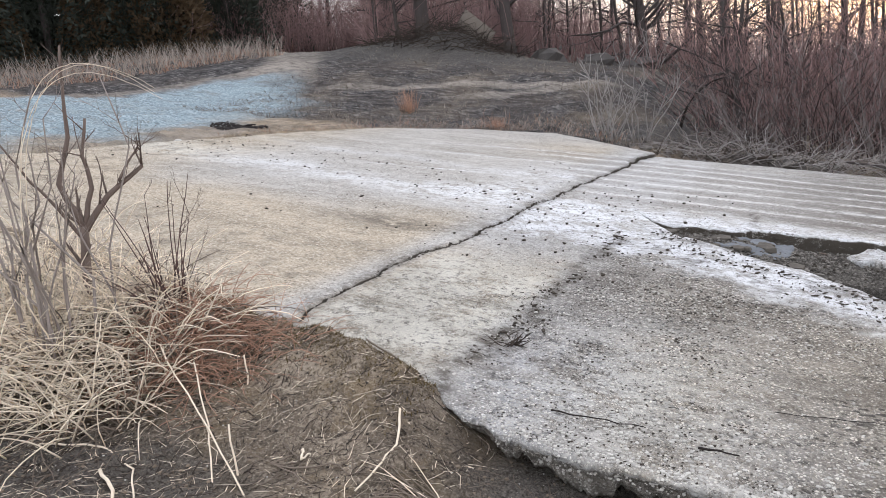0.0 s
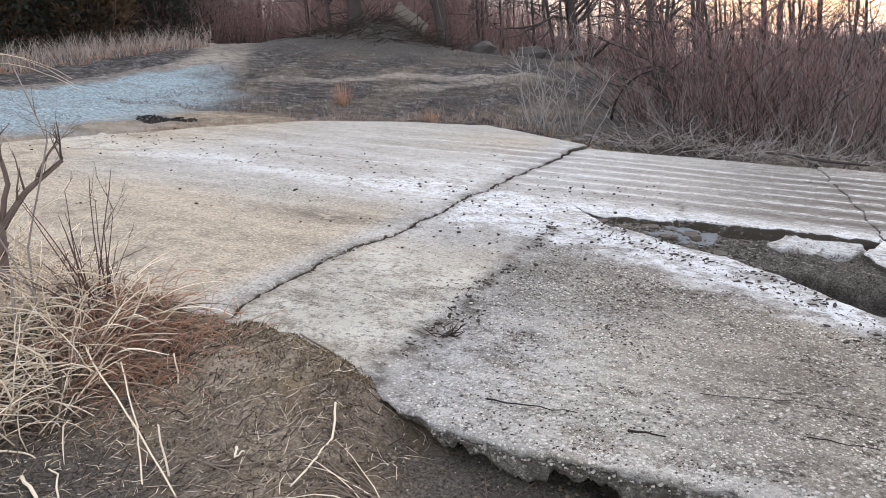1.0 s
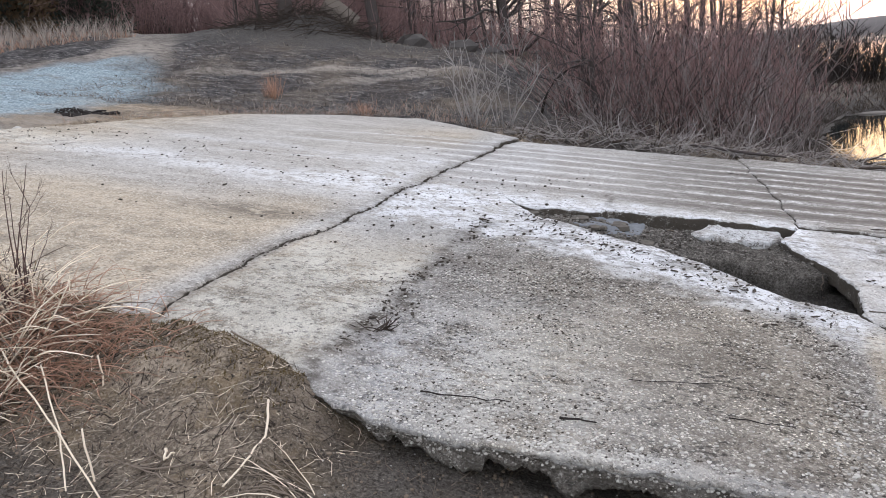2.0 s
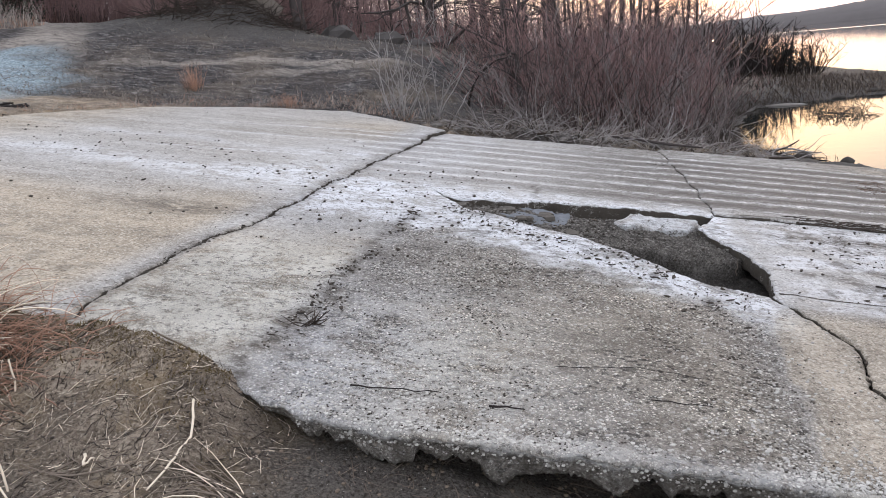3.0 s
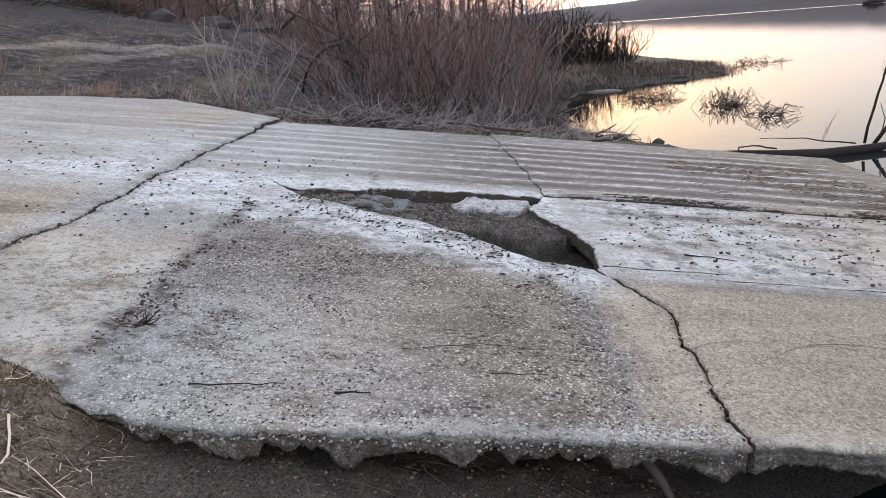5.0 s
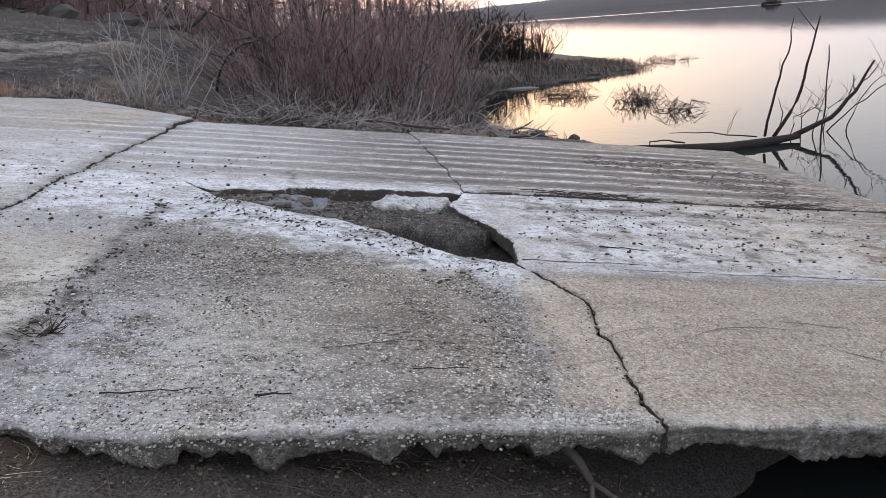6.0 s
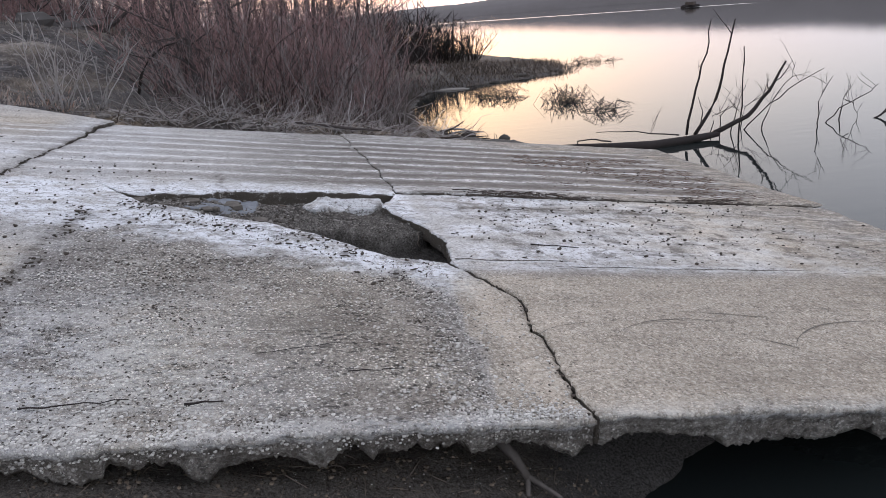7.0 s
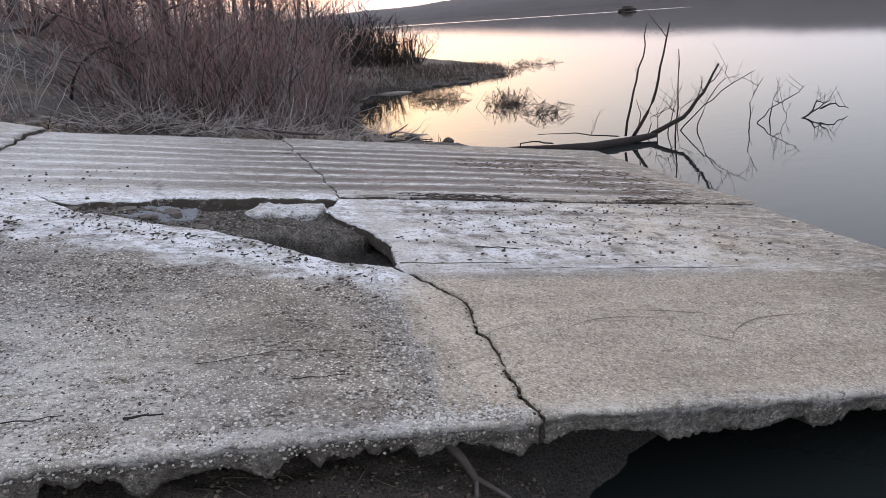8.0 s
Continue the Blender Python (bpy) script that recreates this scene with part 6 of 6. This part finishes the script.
for dx, dy, top in ((0.0, 0.0, 3.10), (-0.03, 0.05, 3.06), (0.04, -0.03, 3.02)):
    p0, p1, p2 = Vector((-3.68 + dx, 2.28 + dy, 2.1)), Vector((-3.62 + dx, 2.36 + dy, top + 0.28)), Vector((-3.20 + 2 * dx, 2.86 + dy, 2.80 - dx))
    arcs.append(([p0.lerp(p1, t / 12).lerp(p1.lerp(p2, t / 12), t / 12) for t in range(13)], 0.0026, 0.001))
sapling("bent_reed", "long pale reed stalks bent over above the straw", arcs, 500, M_STRAW, 0)


def stalk(name, label, pts, r0, r1, material, seed, group="loose stalks on the soil"):
    g = Geo()
    rng = random.Random(seed)
    dense = []
    for a, b in zip(pts, pts[1:]):
        for q in range(4):
            v = Vector(a).lerp(Vector(b), q / 4)
            dense.append(v + Vector((rng.gauss(0, 0.004), rng.gauss(0, 0.004), rng.gauss(0, 0.003))))
    dense.append(Vector(pts[-1]))
    m = len(dense)
    g.tube(dense, [r0 + (r1 - r0) * i / (m - 1) for i in range(m)], 6)
    return tagged(part(name, g, material), label, "stalk", group)


def lie(*xy, up=0.012):
    return [(x, y, on_ground(x, y) + up) for x, y in xy]


def on_slab(*xy):
    return [(x, y, float(ramp_z(x)) + 0.012) for x, y in xy]


stalk("straw_stalk", "long pale straw stalk leaning across the bank", [(-3.1, 2.5, 1.52), (-2.6, 2.24, 1.32), (-2.1, 1.96, 1.13)], 0.0045, 0.004, M_STRAW, 1)
stalk("straw_stalk", "long pale straw stalk leaning across the bank", [(-2.85, 2.48, 1.45), (-2.5, 2.2, 1.28), (-2.24, 1.93, 1.13)], 0.004, 0.0035, M_STRAW, 2)
stalk("straw_stalk", "pale curved stalk lying on the bare soil", lie((-1.77, 2.65), (-1.66, 2.43), (-1.66, 2.27), (-1.68, 2.13)), 0.006, 0.004, M_STRAW, 3)
stalk("straw_stalk", "short upright cut stalk", [(-2.22, 2.05, 1.1), (-2.27, 2.1, 1.36)], 0.005, 0.004, M_STRAW, 4)
stalk("straw_stalk", "short upright cut stalk", [(-2.62, 2.6, 1.25), (-2.62, 2.6, 1.46)], 0.005, 0.004, M_STRAW, 5)
stalk("straw_stalk", "pale bent stalk lying on the wet soil", lie((-3.28, 1.86), (-2.95, 1.98), (-2.7, 1.92), (-2.5, 1.76)), 0.005, 0.004, M_STRAW, 6)
stalk("straw_stalk", "thick pale broken stalk on the wet soil", lie((-2.8, 1.84), (-2.62, 1.76), (-2.5, 1.66)), 0.008, 0.007, M_STRAW, 7)
stalk("straw_stalk", "pale split reed on the soil", lie((-2.13, 2.16), (-1.98, 2.2), (-1.85, 2.26), (-1.76, 2.2)), 0.005, 0.003, M_OLD_STRAW, 8)
stalk("straw_stalk", "pale twisted reed on the soil", lie((-2.17, 2.3), (-2.09, 2.27), (-2.13, 2.18), (-1.96, 2.13), (-1.91, 2.05)), 0.004, 0.003, M_OLD_STRAW, 9)
stalk("straw_stalk", "pale chip of reed on the soil", lie((-2.06, 2.30), (-2.03, 2.24), (-2.0, 2.27)), 0.007, 0.004, M_STRAW, 10)
fan = random.Random(91)
tuft_fan = thing("grass_fan", "fan of flattened grey grass blades at the slab's corner", "grass tuft")
for k in range(16):
    a = 2.2 + 0.07 * k + fan.gauss(0, 0.05)
    L = fan.uniform(0.22, 0.4)
    cx, cy = -1.36 + fan.gauss(0, 0.03), 2.2 + fan.gauss(0, 0.03)
    g = Geo()
    g.tube(lie(*[(cx + L * t * math.cos(a + 0.35 * t), cy + L * t * math.sin(a + 0.35 * t)) for t in (0, 0.25, 0.5, 0.75, 1)]), [0.003, 0.003, 0.0026, 0.002, 0.001], 5)
    part("blade", g, M_STRAW if k % 4 == 0 else M_OLD_STRAW, tuft_fan)
for k in range(6):
    a, L = fan.uniform(0, 6.28), fan.uniform(0.15, 0.35)
    cx, cy = -2.05 + fan.gauss(0, 0.14), 2.1 + fan.gauss(0, 0.14)
    bend = fan.choice((-1, 1)) * fan.uniform(0.6, 1.6)
    stalk("straw_stalk", "curled pale reed on the bare soil", lie(*[(cx + L * t * math.cos(a + bend * t), cy + L * t * math.sin(a + bend * t)) for t in (0, 0.2, 0.4, 0.6, 0.8, 1)]), 0.0034, 0.002, M_OLD_STRAW, 640 + k)
stalk("straw_stalk", "straw stalk lying along the slab's edge", lie((-2.3, 3.12), (-2.0, 3.1), (-1.75, 3.1), up=0.03), 0.005, 0.004, M_STRAW, 12)
stalk("straw_stalk", "straw stalk lying along the slab's edge", lie((-2.2, 3.06), (-1.9, 3.08), (-1.66, 3.0), up=0.03), 0.005, 0.003, M_OLD_STRAW, 13)
stalk("twig", "dark twig lying on the concrete", on_slab((-1.17, 2.98), (-0.97, 3.0), (-0.75, 3.04)), 0.004, 0.002, M_DARK_TWIG, 14, "twigs on the concrete")
stalk("twig", "short dark twig lying on the concrete", on_slab((-0.52, 2.98), (-0.36, 3.0)), 0.006, 0.003, M_DARK_TWIG, 15, "twigs on the concrete")
stalk("twig", "dark twig lying on the concrete", on_slab((0.2, 3.28), (0.36, 3.28), (0.48, 3.31)), 0.003, 0.0015, M_DARK_TWIG, 16, "twigs on the concrete")
stalk("twig", "long thin twig lying on the concrete", on_slab((-0.25, 3.5), (0.15, 3.62), (0.5, 3.6)), 0.0018, 0.001, M_DARK_TWIG, 17, "twigs on the concrete")
stalk("twig", "dark twig lying on the pale concrete", on_slab((1.9, 5.64), (2.1, 5.62), (2.3, 5.56)), 0.006, 0.003, M_DARK_TWIG, 18, "twigs on the concrete")
stalk("twig", "thin twig caught on the grooved concrete", on_slab((1.5, 11.2), (1.0, 10.7), (0.75, 10.5), (0.55, 10.55)), 0.005, 0.003, M_DARK_TWIG, 19, "twigs on the concrete")
stalk("twig", "upright splinter in the hole", [(1.02, 6.1, 0.64), (1.03, 6.12, 0.77)], 0.004, 0.003, M_OLD_STRAW, 20, "twigs on the concrete")
stalk("twig", "pale stick lying across the hole", [(-0.15, 7.2, 0.91), (0.3, 7.05, 0.84)], 0.006, 0.004, M_OLD_STRAW, 21, "twigs on the concrete")
leaf = thing("dead_weed", "withered dark weed growing in the crack of the slab", "weed")
g = Geo()
for k in range(26):
    a = rr.uniform(0, 6.28)
    g.tube(wander(rr, (-1.62 + rr.gauss(0, 0.04), 3.62 + rr.gauss(0, 0.05), 1.215), (math.cos(a), math.sin(a), 0.35), rr.uniform(0.06, 0.18), 3, 0.2), [0.004, 0.003, 0.003, 0.001], 4)
part("leaves", g, M_BRUSH, leaf)
# roots hanging out under the slab
n = Nodes("washed_root", 0.7, 0.3)
M_ROOT = n.done(n.mix(n.noise(18, 5, 0.6), (0.06, 0.052, 0.045), (0.19, 0.168, 0.15)), n.noise(18, 5), 0.4)
root = thing("root", "washed pale root forking under the slab's edge", "root")
for pts, a, b in (([(0.85, 3.05, 0.60), (0.93, 2.98, 0.50), (0.98, 2.92, 0.40)], 0.032, 0.018), ([(0.98, 2.92, 0.41), (0.95, 2.85, 0.25), (0.96, 2.8, 0.02)], 0.013, 0.009),
                  ([(0.98, 2.92, 0.41), (1.12, 2.86, 0.30), (1.22, 2.78, 0.12), (1.26, 2.7, -0.05)], 0.014, 0.008)):
    g = Geo()
    g.tube(pts, list(np.linspace(a, b, len(pts))), 7)
    part("strand", g, M_ROOT, root)
stick = thing("driftwood_stick", "forked pale stick lying under the slab's edge", "stick")
for pts in ([(-0.75, 2.5, 0.66), (-0.55, 2.66, 0.64), (-0.4, 2.76, 0.66)], [(-0.55, 2.66, 0.64), (-0.62, 2.72, 0.72)], [(-1.3, 2.62, 0.92), (-1.18, 2.58, 0.82), (-1.1, 2.5, 0.74)]):
    g = Geo()
    g.tube(pts, list(np.linspace(0.008, 0.004, len(pts))), 6)
    part("shaft", g, M_ROOT, stick)
rr = random.Random(77)
drift = thing("driftwood", "grey driftwood pole lying in the litter beside the ramp", "driftwood", group="driftwood on the shore")
g = Geo()
g.tube([(0.1, 12.5, 1.06), (0.5, 12.45, 0.98), (1.0, 12.35, 0.88), (1.5, 12.3, 0.80)], [0.018, 0.024, 0.022, 0.012], 8)
part("pole", g, M_BARK, drift)
for k in range(16):
    x, y = rr.uniform(-1.5, 3.8), rr.uniform(12.3, 16.5)
    if float(shore_x(y)) - x < 0.3:
        continue
    ob = thing("driftwood", "weathered stick in the shore litter", "driftwood", group="driftwood on the shore")
    g = Geo()
    a = rr.uniform(0, 3.1)
    z = on_ground(x, y) + 0.06
    g.tube(wander(rr, (x, y, z), (math.cos(a), math.sin(a), 0.05), rr.uniform(0.4, 1.1), 4, 0.05, -0.02), [0.022, 0.02, 0.018, 0.014, 0.008], 5)
    part("pole", g, M_PALE_TWIG if k % 2 else M_BRUSH, ob)

for k in range(18):
    y = rr.uniform(14.8, 19.5)
    x = float(shore_x(y)) - 0.15 + rr.uniform(-0.9, 0.25)
    ob = thing("driftwood", "dark waterlogged stick at the lake's edge", "driftwood", group="driftwood on the shore")
    g = Geo()
    a = rr.gauss(0.1, 0.5)
    g.tube(wander(rr, (x, y, max(on_ground(x, y), 0.0) + 0.03), (math.cos(a), math.sin(a) * 0.6, 0.02), rr.uniform(0.25, 0.7), 4, 0.06, -0.03), [0.016, 0.016, 0.013, 0.01, 0.005], 5)
    part("pole", g, M_DARK_TWIG, ob)


# dark scuffs scraped into the tan slab
n = Nodes("dark_scuff", 0.8, 0.2)
M_SCUFF = n.done(n.mix(n.noise(30, 4), (0.09, 0.08, 0.07), (0.22, 0.20, 0.17)))


def scuff(cx, cy, rad, a0, a1, w):
    g = Geo()
    for k in range(25):
        t = radians(a0 + (a1 - a0) * k / 24)
        ww = w * math.sin(math.pi * (k + 0.5) / 25) * (0.7 + 0.5 * noise.noise(Vector((k * 0.9, cx, 0))))
        for r in (rad - ww, rad + ww):
            x, y = cx + r * math.cos(t), cy + r * math.sin(t)
            g.v.append(Vector((x, y, float(ramp_z(x) + 0.008 + 0.012 * bumps(x, y, 0.6, 3) + 0.004 * rugged(x, y, 4, 8, 3)) + 0.003)))
    g.f = [(2 * k, 2 * k + 2, 2 * k + 3, 2 * k + 1) for k in range(24)]
    return tagged(part("scuff_mark", g, M_SCUFF), "thin dark curved scuff scraped on the concrete", "scuff mark", "scuffs on the slab")


for cx, cy, rad, a0, a1, w in ((2.35, 3.2, 0.75, 60, 140, 0.006), (2.2, 3.55, 0.35, 60, 120, 0.004), (1.75, 3.3, 0.6, 80, 150, 0.004), (3.6, 3.0, 0.9, 70, 150, 0.007), (2.0, 2.4, 1.4, 50, 62, 0.008), (-0.3, 2.2, 1.6, 75, 100, 0.006), (0.5, 2.0, 2.0, 80, 104, 0.005), (2.2, 1.5, 2.6, 70, 86, 0.006)):
    scuff(cx, cy, rad, a0, a1, w)


def hairline(pts, w, label):
    """A thin open crack in a slab, as a dark furrow along (x, y) points."""
    g, dense = Geo(), []
    for (x0, y0), (x1, y1) in zip(pts, pts[1:]):
        dense += [(x0 + (x1 - x0) * k / 12, y0 + (y1 - y0) * k / 12) for k in range(12)]
    for k, (x, y) in enumerate(dense):
        y += 0.018 * float(rugged(x, y * 0.2, 5, 71, 4))
        ww = w * (0.35 + abs(float(bumps(x, y, 9, 72))) * 1.6)
        for o in (-ww, ww):
            g.v.append(Vector((x, y + o, float(ramp_z(x) + 0.008 + 0.012 * bumps(x, y, 0.6, 3) + 0.004 * rugged(x, y, 4, 8, 3)) + 0.003)))
    g.f = [(2 * k, 2 * k + 2, 2 * k + 3, 2 * k + 1) for k in range(len(dense) - 1)]
    return tagged(part("hairline_crack", g, M_CLOD), label, "crack", "hairline cracks in the slab")


hairline([(1.16, 5.2), (1.6, 5.18), (2.1, 5.2)], 0.012, "thin dark crack running out of the hole's corner")
hairline([(1.9, 5.03), (2.8, 5.0), (4.2, 4.98)], 0.007, "faint dark seam across the tan slab")
